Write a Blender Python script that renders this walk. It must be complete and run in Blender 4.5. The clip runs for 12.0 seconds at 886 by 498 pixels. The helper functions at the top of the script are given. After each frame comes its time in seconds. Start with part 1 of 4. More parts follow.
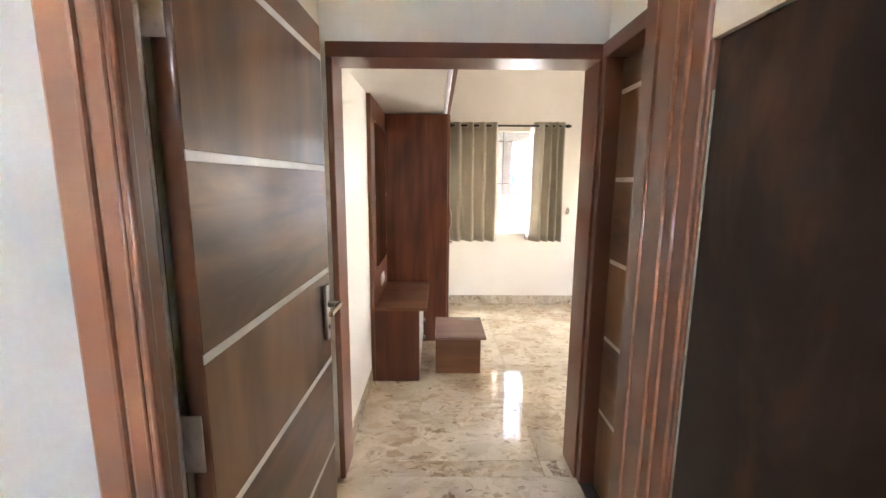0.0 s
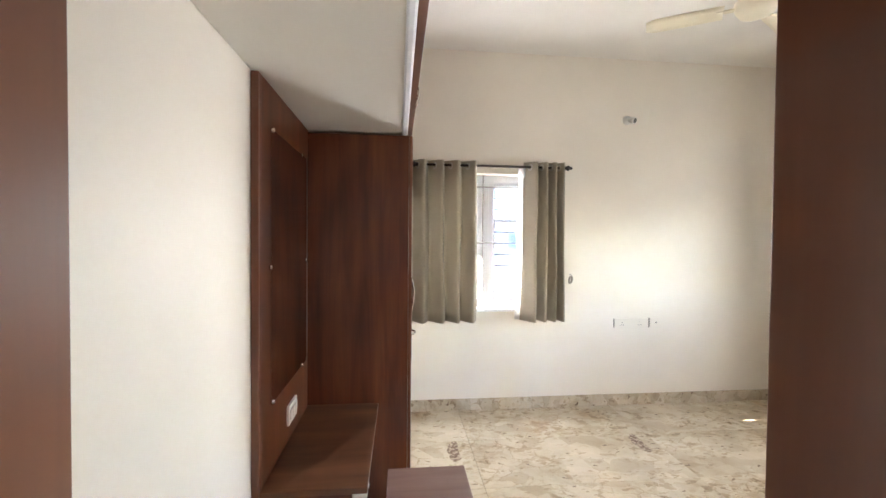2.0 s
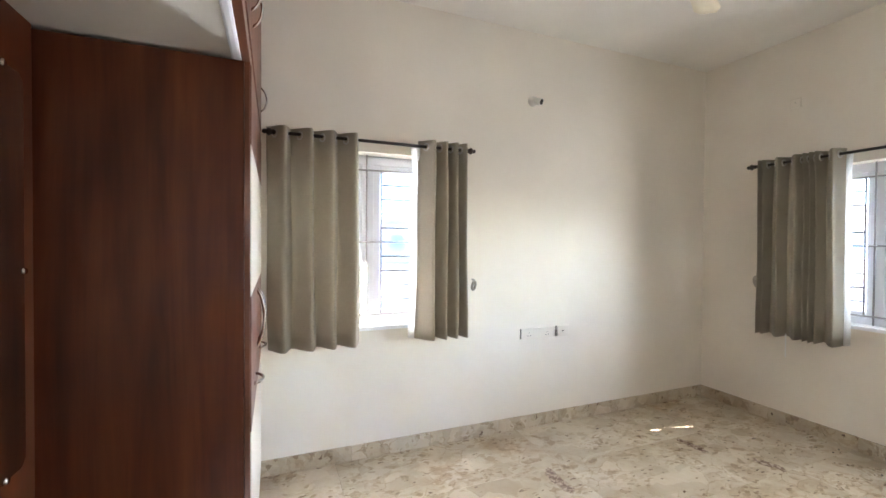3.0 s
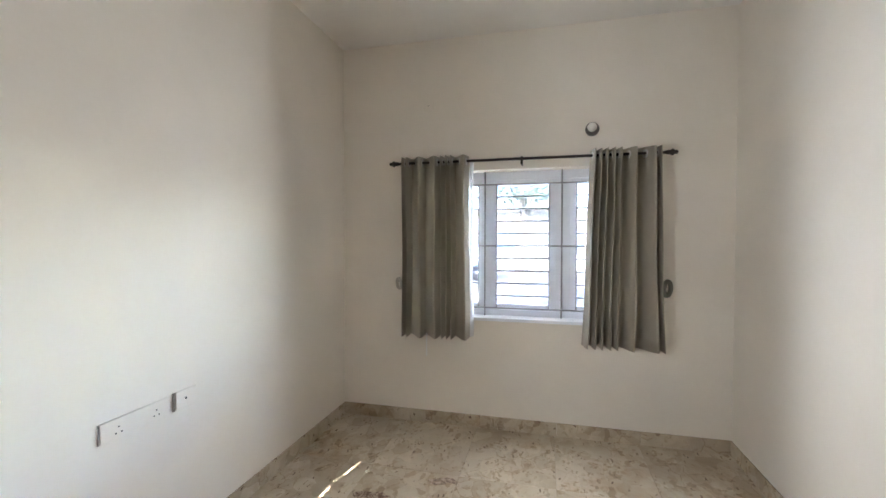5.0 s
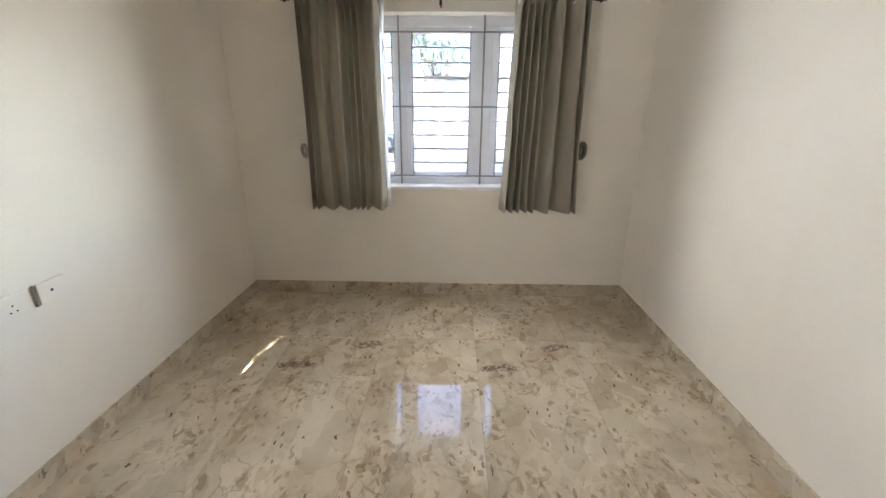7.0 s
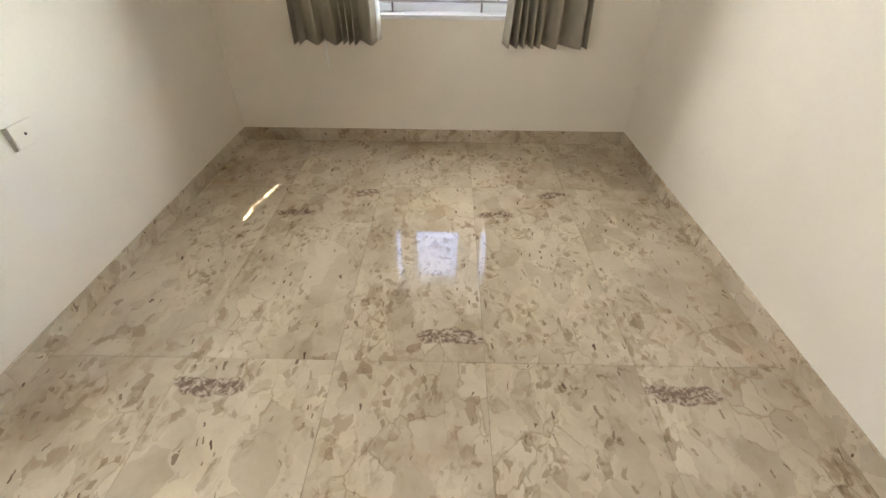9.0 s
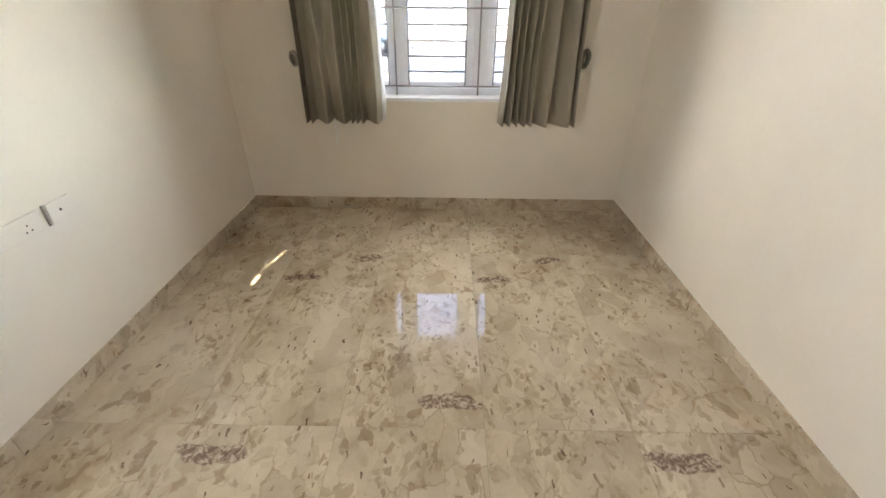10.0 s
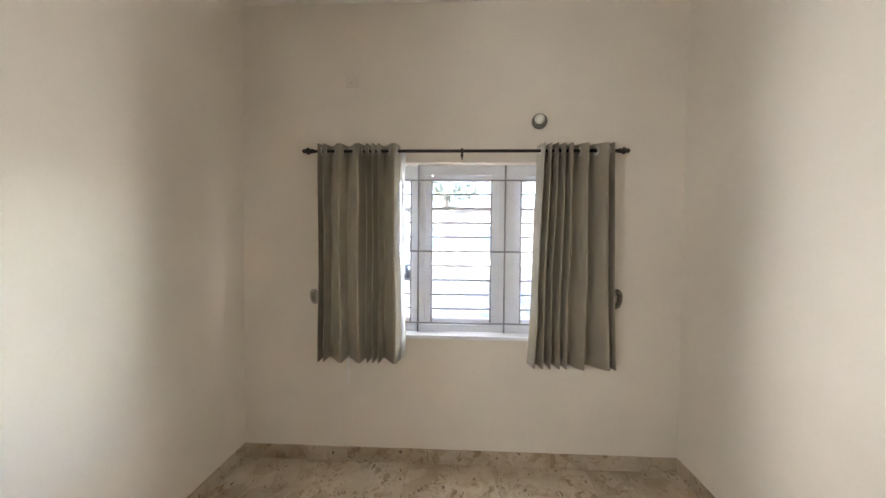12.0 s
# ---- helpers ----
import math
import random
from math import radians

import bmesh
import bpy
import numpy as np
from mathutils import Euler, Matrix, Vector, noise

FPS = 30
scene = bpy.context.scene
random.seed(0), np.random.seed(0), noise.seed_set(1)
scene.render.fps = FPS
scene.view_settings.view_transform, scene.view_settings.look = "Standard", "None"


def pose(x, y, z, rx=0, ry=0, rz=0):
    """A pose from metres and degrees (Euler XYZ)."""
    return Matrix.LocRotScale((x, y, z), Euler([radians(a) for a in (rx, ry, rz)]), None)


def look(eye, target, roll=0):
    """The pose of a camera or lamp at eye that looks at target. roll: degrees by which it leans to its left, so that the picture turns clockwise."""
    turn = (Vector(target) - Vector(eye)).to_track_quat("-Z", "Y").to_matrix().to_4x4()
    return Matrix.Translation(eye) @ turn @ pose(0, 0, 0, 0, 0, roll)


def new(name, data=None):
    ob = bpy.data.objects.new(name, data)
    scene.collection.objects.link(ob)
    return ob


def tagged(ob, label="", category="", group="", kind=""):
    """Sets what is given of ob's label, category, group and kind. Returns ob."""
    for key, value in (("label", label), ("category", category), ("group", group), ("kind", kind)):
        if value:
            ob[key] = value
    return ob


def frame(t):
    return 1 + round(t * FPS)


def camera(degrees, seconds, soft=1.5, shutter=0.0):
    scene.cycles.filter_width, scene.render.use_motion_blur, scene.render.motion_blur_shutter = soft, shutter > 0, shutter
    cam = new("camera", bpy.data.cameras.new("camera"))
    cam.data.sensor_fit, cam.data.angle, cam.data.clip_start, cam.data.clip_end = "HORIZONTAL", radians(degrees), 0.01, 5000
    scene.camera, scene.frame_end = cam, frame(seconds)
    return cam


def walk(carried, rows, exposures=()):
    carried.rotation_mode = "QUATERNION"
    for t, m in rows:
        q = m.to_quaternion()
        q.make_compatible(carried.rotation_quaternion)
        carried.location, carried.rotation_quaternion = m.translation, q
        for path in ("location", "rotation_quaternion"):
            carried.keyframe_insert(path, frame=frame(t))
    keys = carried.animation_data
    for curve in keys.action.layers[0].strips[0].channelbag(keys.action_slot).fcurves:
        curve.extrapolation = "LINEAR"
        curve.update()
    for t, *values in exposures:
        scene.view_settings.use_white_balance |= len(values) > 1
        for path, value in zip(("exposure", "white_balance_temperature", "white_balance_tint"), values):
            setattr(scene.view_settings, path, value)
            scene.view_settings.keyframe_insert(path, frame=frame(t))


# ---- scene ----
cam = camera(93.4, 12.0)
PATH = [
    (0, (-0.04, 0.08, 1.503), (-0.013, 2.053, 1.179), 0.4),
    (0.3, (-0.055, 0.245, 1.504), (-0.033, 2.231, 1.262), 0.4),
    (0.5, (-0.029, 0.359, 1.514), (-0.023, 2.349, 1.321), 0.4),
    (0.6, (-0.042, 0.42, 1.514), (-0.024, 2.413, 1.341), 0.5),
    (1, (-0.011, 0.702, 1.508), (0.006, 2.698, 1.391), 0.4),
    (1.2, (-0.002, 0.852, 1.512), (0.026, 2.85, 1.422), 0.4),
    (1.5, (0.006, 1.091, 1.491), (0.067, 3.089, 1.421), 0.5),
    (2, (-0.005, 1.496, 1.492), (0.205, 3.484, 1.449), 0.5),
    (2.5, (0.076, 1.907, 1.511), (0.51, 3.859, 1.457), 0.6),
    (3, (0.141, 2.287, 1.466), (0.893, 4.14, 1.436), 0.4),
    (3.5, (0.254, 2.605, 1.478), (1.39, 4.251, 1.444), 0.4),
    (3.7, (0.323, 2.739, 1.454), (1.623, 4.259, 1.425), 0.1),
    (5.5, (0.775, 3.495, 1.534), (2.762, 3.7, 1.433), 0.3),
    (6, (0.801, 3.502, 1.515), (2.791, 3.589, 1.331), 0.4),
    (6.5, (0.829, 3.474, 1.495), (2.791, 3.544, 1.115), 0.3),
    (7, (0.854, 3.495, 1.444), (2.751, 3.535, 0.81), 0.4),
    (7.5, (0.891, 3.495, 1.387), (2.662, 3.523, 0.458), 0.4),
    (9.5, (0.848, 3.496, 1.426), (2.408, 3.511, 0.174), 0.6),
    (10, (0.81, 3.498, 1.495), (2.532, 3.516, 0.478), 0.5),
    (10.5, (0.781, 3.498, 1.54), (2.655, 3.522, 0.841), 0.6),
    (11, (0.775, 3.518, 1.573), (2.736, 3.548, 1.183), 0.5),
    (11.5, (0.87, 3.542, 1.581), (2.861, 3.583, 1.404), 0.5),
    (12, (1.18, 3.56, 1.572), (3.176, 3.665, 1.509), 0.5),
]
EXPOSURES = [(0.0, 8.24, 7600, 16), (0.5, 8.3, 7800, 17), (1.0, 8.24, 7300, 16), (1.5, 8.12, 7150, 15), (2.0, 7.88, 6900, 13), (2.5, 7.8, 6750, 12), (3.0, 7.72, 6550, 12), (3.5, 7.47, 6450, 12), (6.0, 7.45, 6300, 11), (6.5, 7.37, 6450, 11), (7.5, 7.43, 6950, 11), (9.5, 7.65, 7300, 10), (10.0, 7.48, 7350, 11), (10.5, 7.4, 7450, 13), (11.0, 7.36, 7450, 14), (12.0, 7.46, 6950, 13)]
walk(cam, [(t, look(eye, target, roll)) for t, eye, target, roll in PATH], EXPOSURES)

# ---- world and sun ----
SUN_DIR = Vector((0.96, -0.225, -0.50)).normalized()
world = bpy.data.worlds.new("sky")
scene.world = world
world.use_nodes = True
wn = world.node_tree
sky = wn.nodes.new("ShaderNodeTexSky")
sky.sky_type = "NISHITA"
sky.sun_disc = False
sky.sun_elevation = math.asin(-SUN_DIR.z)
sky.sun_rotation = math.atan2(-SUN_DIR.x, -SUN_DIR.y)
wn.links.new(sky.outputs[0], wn.nodes["Background"].inputs[0])
wn.nodes["Background"].inputs[1].default_value = 0.15
sun_data = bpy.data.lights.new("sun", "SUN")
sun_data.energy, sun_data.angle, sun_data.color = 2.0, radians(0.5), (1.0, 0.94, 0.84)
sun = new("sun", sun_data)
sun.matrix_world = look((0, 0, 30), Vector((0, 0, 30)) + SUN_DIR)


def window_light(name, centre, way, width, height, watts):
    """Daylight in a window's opening."""
    d = bpy.data.lights.new(name, "AREA")
    d.shape, d.size, d.size_y, d.energy, d.color = "RECTANGLE", width, height, watts, (0.93, 0.96, 1.0)
    new(name, d).matrix_world = look(centre, Vector(centre) + Vector(way))


window_light("window_daylight", (0.76, 5.305, 1.48), (0, -1, 0), 1.16, 1.17, 1.3)
window_light("window_daylight", (4.50, 3.60, 1.475), (-1, -0.17, -0.2), 1.78, 1.16, 1.08)

# ---- plan ----
XL, XB = -0.53, 4.01          # bedroom: side wall, window wall
YD, YA = 2.125, 5.097         # bedroom: doorway wall, far wall
ZC = 3.13                     # ceiling
LOFT_Z = 2.086                # underside of the loft
WX = 0.070                    # wardrobe and loft front


# ---- mesh helpers ----
def box(bm, a, b, bevel=0.0):
    """Adds a box between two corners, with its edges rounded off."""
    lo = [min(p, q) for p, q in zip(a, b)]
    hi = [max(p, q) for p, q in zip(a, b)]
    m = Matrix.LocRotScale([(p + q) / 2 for p, q in zip(lo, hi)], None, [q - p for p, q in zip(lo, hi)])
    made = bmesh.ops.create_cube(bm, size=1, matrix=m)
    if bevel:
        edges = list({e for v in made["verts"] for e in v.link_edges})
        bmesh.ops.bevel(bm, geom=edges, offset=bevel, segments=2, profile=0.5, affect="EDGES", clamp_overlap=True)
    return bm


def boxes(*corners, bevel=0.0):
    bm = bmesh.new()
    for a, b in corners:
        box(bm, a, b, bevel)
    return bm


def rod(bm, a, b, r, sides=12, r2=None):
    """Adds a round bar from a to b."""
    a, b = Vector(a), Vector(b)
    turn = (b - a).to_track_quat("Z", "Y").to_matrix().to_4x4()
    bmesh.ops.create_cone(bm, cap_ends=True, segments=sides, radius1=r, radius2=r if r2 is None else r2, depth=(b - a).length,
                          matrix=Matrix.Translation((a + b) / 2) @ turn)
    return bm


def lathe(profile, m, sides=20):
    """A turned shape from (radius, height) pairs, placed by m."""
    bm = bmesh.new()
    rings = []
    for r, h in profile:
        rings.append([bm.verts.new(m @ Vector((r * math.cos(a), r * math.sin(a), h)))
                      for a in (2 * math.pi * k / sides for k in range(sides))])
    for p, q in zip(rings, rings[1:]):
        for k in range(sides):
            bm.faces.new((p[k], p[(k + 1) % sides], q[(k + 1) % sides], q[k]))
    bm.faces.new(rings[0][::-1])
    bm.faces.new(rings[-1])
    return bm


def tube(points, r, sides=8, closed=False):
    """A round tube along points."""
    bm = bmesh.new()
    pts = [Vector(p) for p in points]
    n = len(pts)
    rings = []
    for i, p in enumerate(pts):
        d = (pts[(i + 1) % n] - pts[i - 1]) if closed else (pts[min(i + 1, n - 1)] - pts[max(i - 1, 0)])
        q = d.to_track_quat("Z", "Y")
        rings.append([bm.verts.new(p + q @ Vector((r * math.cos(a), r * math.sin(a), 0)))
                      for a in (2 * math.pi * k / sides for k in range(sides))])
    pairs = list(zip(rings, rings[1:])) + ([(rings[-1], rings[0])] if closed else [])
    for p, q in pairs:
        for k in range(sides):
            bm.faces.new((p[k], p[(k + 1) % sides], q[(k + 1) % sides], q[k]))
    if not closed:
        bm.faces.new(rings[0][::-1])
        bm.faces.new(rings[-1])
    return bm


def mesh_of(name, bm, material, smooth=False):
    bmesh.ops.recalc_face_normals(bm, faces=bm.faces)
    me = bpy.data.meshes.new(name)
    bm.to_mesh(me)
    bm.free()
    me.materials.append(material)
    if smooth:
        for p in me.polygons:
            p.use_smooth = True
    return me


def part(name, bm, material, parent, label="", smooth=False):
    ob = new(name, mesh_of(name, bm, material, smooth))
    ob.parent = parent
    return tagged(ob, label)


def thing(name, label, category, group="", kind="", at=(0, 0, 0)):
    """An Empty at a thing's base; its parts are built in world places and keep them."""
    ob = new(name)
    ob.location = at
    ob.empty_display_size = 0.1
    return tagged(ob, label, category, group, kind)


def solid(name, bm, material, label, category, kind="", smooth=False):
    ob = new(name, mesh_of(name, bm, material, smooth))
    return tagged(ob, label, category, "", kind)


# ---- materials ----
def base_material(name):
    m = bpy.data.materials.new(name)
    m.use_nodes = True
    return m, m.node_tree, m.node_tree.nodes["Principled BSDF"]


def node(nt, kind, **values):
    n = nt.nodes.new("ShaderNode" + kind)
    for k, v in values.items():
        n.inputs[k.replace("_", " ")].default_value = v
    return n


def ramp(nt, fac, *stops):
    r = nt.nodes.new("ShaderNodeValToRGB")
    while len(r.color_ramp.elements) < len(stops):
        r.color_ramp.elements.new(0.5)
    for e, (p, c) in zip(r.color_ramp.elements, stops):
        e.position, e.color = p, (*c, 1)
    nt.links.new(fac, r.inputs[0])
    return r.outputs[0]


def coords(nt, scale=(1, 1, 1), turn=(0, 0, 0), loose=False):
    """Object coordinates; loose: shifted for each piece by its own random number."""
    tc = nt.nodes.new("ShaderNodeTexCoord")
    mp = nt.nodes.new("ShaderNodeMapping")
    mp.inputs["Scale"].default_value = scale
    mp.inputs["Rotation"].default_value = turn
    nt.links.new(tc.outputs["Object"], mp.inputs["Vector"])
    if loose:
        info = nt.nodes.new("ShaderNodeObjectInfo")
        mul = nt.nodes.new("ShaderNodeVectorMath")
        mul.operation = "SCALE"
        mul.inputs[0].default_value = (37.0, 53.0, 11.0)
        nt.links.new(info.outputs["Random"], mul.inputs["Scale"])
        nt.links.new(mul.outputs[0], mp.inputs["Location"])
    return mp.outputs[0]


def mix(nt, fac, a, b, blend="MIX"):
    n = nt.nodes.new("ShaderNodeMix")
    n.data_type, n.blend_type = "RGBA", blend
    for sock, v in ((n.inputs[0], fac), (n.inputs[6], a), (n.inputs[7], b)):
        if isinstance(v, (int, float)):
            sock.default_value = v
        elif isinstance(v, tuple):
            sock.default_value = (*v, 1)
        else:
            nt.links.new(v, sock)
    return n.outputs[2]


def bump(nt, bsdf, height, strength, distance=0.01):
    b = nt.nodes.new("ShaderNodeBump")
    b.inputs["Strength"].default_value = strength
    b.inputs["Distance"].default_value = distance
    nt.links.new(height, b.inputs["Height"])
    nt.links.new(b.outputs[0], bsdf.inputs["Normal"])


def painted(name, colour, rough=0.6, mottle=0.05, grain=60.0, relief=0.08):
    """Paint on plaster: faint roller grain, soft cloudy unevenness."""
    m, nt, b = base_material(name)
    v = coords(nt)
    n1 = node(nt, "TexNoise", Scale=1.3, Detail=3.0)
    n2 = node(nt, "TexNoise", Scale=grain, Detail=4.0)
    for n in (n1, n2):
        nt.links.new(v, n.inputs["Vector"])
    dark = tuple(c * (1 - 2 * mottle) for c in colour)
    c1 = ramp(nt, n1.outputs[0], (0.3, dark), (0.7, colour))
    nt.links.new(mix(nt, 0.06, c1, n2.outputs[0], "OVERLAY"), b.inputs["Base Color"])
    b.inputs["Roughness"].default_value = rough
    bump(nt, b, n2.outputs[0], relief, 0.002)
    return m


def walnut(name, axis, dark, mid, light, rough=0.32, loose=False, coat=0.0, figure=0.8, relief=0.025, broad=(9.0, 0.7), uneven=1.0):
    """Wood laminate with the grain along one axis: broad streaks, fine pores, dark drifts."""
    m, nt, b = base_material(name)
    k = "xyz".index(axis)

    def stretch(across, along):
        s = [across] * 3
        s[k] = along
        return tuple(s)
    wide = node(nt, "TexNoise", Scale=1.0, Detail=4.0, Roughness=0.6, Distortion=0.6)
    nt.links.new(coords(nt, stretch(*broad), loose=loose), wide.inputs["Vector"])
    fine = node(nt, "TexNoise", Scale=1.0, Detail=6.0, Roughness=0.7)
    nt.links.new(coords(nt, stretch(110.0, 3.0), loose=loose), fine.inputs["Vector"])
    drift = node(nt, "TexNoise", Scale=1.0, Detail=2.0, Distortion=1.2)
    nt.links.new(coords(nt, stretch(3.0, 0.9), loose=loose), drift.inputs["Vector"])
    c = ramp(nt, wide.outputs[0], (0.28, dark), (0.5, mid), (0.72, light))
    shade = ramp(nt, drift.outputs[0], (0.3, (0.45, 0.42, 0.42)), (0.62, (1, 1, 1)))
    c = mix(nt, figure, c, shade, "MULTIPLY")
    c = mix(nt, 0.35 * figure, c, fine.outputs[0], "SOFT_LIGHT")
    hs = node(nt, "HueSaturation", Saturation=1.05)
    nt.links.new(c, hs.inputs["Color"])
    nt.links.new(hs.outputs[0], b.inputs["Base Color"])
    r = node(nt, "MapRange", To_Min=rough - 0.03 * uneven, To_Max=rough + 0.05 * uneven)
    nt.links.new(fine.outputs[0], r.inputs[0])
    nt.links.new(r.outputs[0], b.inputs["Roughness"])
    b.inputs["Specular IOR Level"].default_value = 0.32
    b.inputs["Coat Weight"].default_value = coat
    b.inputs["Coat Roughness"].default_value = 0.12
    if relief:
        bump(nt, b, fine.outputs[0], relief, 0.001)
    return m


def plain(name, colour, rough=0.4, metal=0.0, wear=0.15):
    m, nt, b = base_material(name)
    n = node(nt, "TexNoise", Scale=14.0, Detail=5.0)
    nt.links.new(coords(nt), n.inputs["Vector"])
    dark = tuple(c * (1 - wear) for c in colour)
    nt.links.new(ramp(nt, n.outputs[0], (0.35, dark), (0.65, colour)), b.inputs["Base Color"])
    r = node(nt, "MapRange", To_Min=max(rough - 0.05, 0.02), To_Max=rough + 0.08)
    nt.links.new(n.outputs[0], r.inputs[0])
    nt.links.new(r.outputs[0], b.inputs["Roughness"])
    b.inputs["Metallic"].default_value = metal
    return m


def stone_tile(name, seams=()):
    """Polished breccia print: pale cream ground, angular fragments, grey-brown flecks, rusty drifts.
    seams: where dark bands of crushed shell lie on the tile, as (x, y, half width, half length)."""
    m, nt, b = base_material(name)
    v0 = coords(nt, loose=True)

    def warped(vector, scale, amount):
        w = node(nt, "TexNoise", Scale=scale, Detail=4.0)
        nt.links.new(vector, w.inputs["Vector"])
        add = nt.nodes.new("ShaderNodeMixRGB")
        add.blend_type = "ADD"
        add.inputs[0].default_value = amount
        nt.links.new(vector, add.inputs[1])
        nt.links.new(w.outputs["Color"], add.inputs[2])
        return add.outputs[0]
    v = warped(warped(v0, 5.0, 0.13), 26.0, 0.03)

    def turned(scale, turn):
        mp = nt.nodes.new("ShaderNodeMapping")
        mp.inputs["Scale"].default_value = scale
        mp.inputs["Rotation"].default_value = (0, 0, turn)
        nt.links.new(v, mp.inputs["Vector"])
        return mp.outputs[0]

    def cells(scale, stretch=1.0, turn=0.0, metric="EUCLIDEAN"):
        """Voronoi cells drawn out along one direction: a random number for each, and the distance to its middle."""
        n = node(nt, "TexVoronoi", Scale=scale)
        n.distance = metric
        nt.links.new(turned((1.0, stretch, 1.0), turn), n.inputs["Vector"])
        sep = nt.nodes.new("ShaderNodeSeparateColor")
        nt.links.new(n.outputs["Color"], sep.inputs[0])
        return sep.outputs, n.outputs["Distance"]

    def cloud(scale, detail=5.0):
        n = node(nt, "TexNoise", Scale=scale, Detail=detail, Roughness=0.65)
        nt.links.new(v, n.inputs["Vector"])
        return n.outputs[0]

    def flecks(c, scale, stretch, turn, share, size, dark, light, most=1.0):
        rnd, dist = cells(scale, stretch, turn, "MANHATTAN")
        pick = ramp(nt, rnd[0], (1 - share, (0, 0, 0)), (1 - share + 0.01, (most, most, most)))
        shape = ramp(nt, dist, (size, (1, 1, 1)), (size + 0.07, (0, 0, 0)))
        tint = ramp(nt, rnd[1], (0.1, dark), (0.9, light))
        return mix(nt, mix(nt, 1.0, pick, shape, "MULTIPLY"), c, tint)
    c = ramp(nt, cloud(1.9), (0.32, (0.43, 0.355, 0.256)), (0.5, (0.55, 0.472, 0.357)), (0.68, (0.65, 0.577, 0.458)))
    # angular fragments in slightly different creams, some ringed by a thin vein
    rnd, _ = cells(6.5, 1.5, 0.5)
    c = mix(nt, 0.75, c, ramp(nt, rnd[0], (0.0, (0.80, 0.77, 0.73)), (0.35, (0.97, 0.96, 0.95)), (1.0, (1.08, 1.07, 1.06))), "MULTIPLY")
    edge = node(nt, "TexVoronoi", Scale=6.5)
    edge.feature = "DISTANCE_TO_EDGE"
    nt.links.new(turned((1.0, 1.5, 1.0), 0.5), edge.inputs["Vector"])
    vein = ramp(nt, edge.outputs["Distance"], (0.0, (0.60, 0.52, 0.44)), (0.035, (1, 1, 1)))
    vein_on = ramp(nt, cloud(3.1), (0.50, (0, 0, 0)), (0.60, (0.8, 0.8, 0.8)))
    c = mix(nt, vein_on, c, mix(nt, 1.0, c, vein, "MULTIPLY"))
    # rusty drifts
    rust = ramp(nt, cloud(1.5, 6.0), (0.56, (0, 0, 0)), (0.70, (0.65, 0.65, 0.65)))
    c = mix(nt, rust, c, mix(nt, 0.65, c, (0.74, 0.54, 0.38), "MULTIPLY"))
    # crowds of angular chips, and single shards lying in several directions
    for scale, stretch, turn, cloudy, most in ((15.0, 1.7, 0.4, 2.7, 0.75), (34.0, 1.5, -0.7, 3.6, 0.8)):
        rnd, _ = cells(scale, stretch, turn)
        chip = ramp(nt, rnd[0], (0.0, (0.52, 0.455, 0.39)), (0.10, (0.66, 0.60, 0.535)), (0.14, (0.85, 0.81, 0.76)), (0.34, (0.92, 0.89, 0.86)), (0.40, (1.02, 1.02, 1.02)), (1.0, (1.08, 1.08, 1.07)))
        crowd = ramp(nt, cloud(cloudy), (0.495, (0, 0, 0)), (0.555, (most, most, most)))
        c = mix(nt, crowd, c, mix(nt, 1.0, c, chip, "MULTIPLY"))
    c = flecks(c, 8.5, 2.2, -0.35, 0.13, 0.26, (0.33, 0.265, 0.195), (0.46, 0.385, 0.285), 0.75)
    c = flecks(c, 11.0, 3.0, 0.75, 0.15, 0.28, (0.21, 0.145, 0.095), (0.38, 0.305, 0.22), 0.85)
    c = flecks(c, 14.0, 3.4, -0.9, 0.16, 0.29, (0.10, 0.055, 0.036), (0.28, 0.205, 0.145), 0.95)
    # bands of crushed shell
    crumb = ramp(nt, cloud(48.0), (0.42, (0.13, 0.08, 0.055)), (0.50, (0.25, 0.175, 0.13)), (0.60, (0.52, 0.43, 0.34)))
    place = warped(coords(nt), 5.0, 0.18)
    for x, y, half_width, half_length in seams:
        mp = nt.nodes.new("ShaderNodeMapping")
        mp.inputs["Scale"].default_value = (1 / half_width, 1 / half_length, 0)
        mp.inputs["Location"].default_value = (-(x + 0.09) / half_width, -(y + 0.09) / half_length, 0)
        nt.links.new(place, mp.inputs["Vector"])
        far = nt.nodes.new("ShaderNodeVectorMath")
        far.operation = "LENGTH"
        nt.links.new(mp.outputs[0], far.inputs[0])
        c = mix(nt, ramp(nt, far.outputs["Value"], (0.82, (0.95, 0.95, 0.95)), (1.0, (0, 0, 0))), c, crumb)
    nt.links.new(c, b.inputs["Base Color"])
    b.inputs["Roughness"].default_value = 0.035
    b.inputs["IOR"].default_value = 1.55
    b.inputs["Specular IOR Level"].default_value = 1.0
    return m


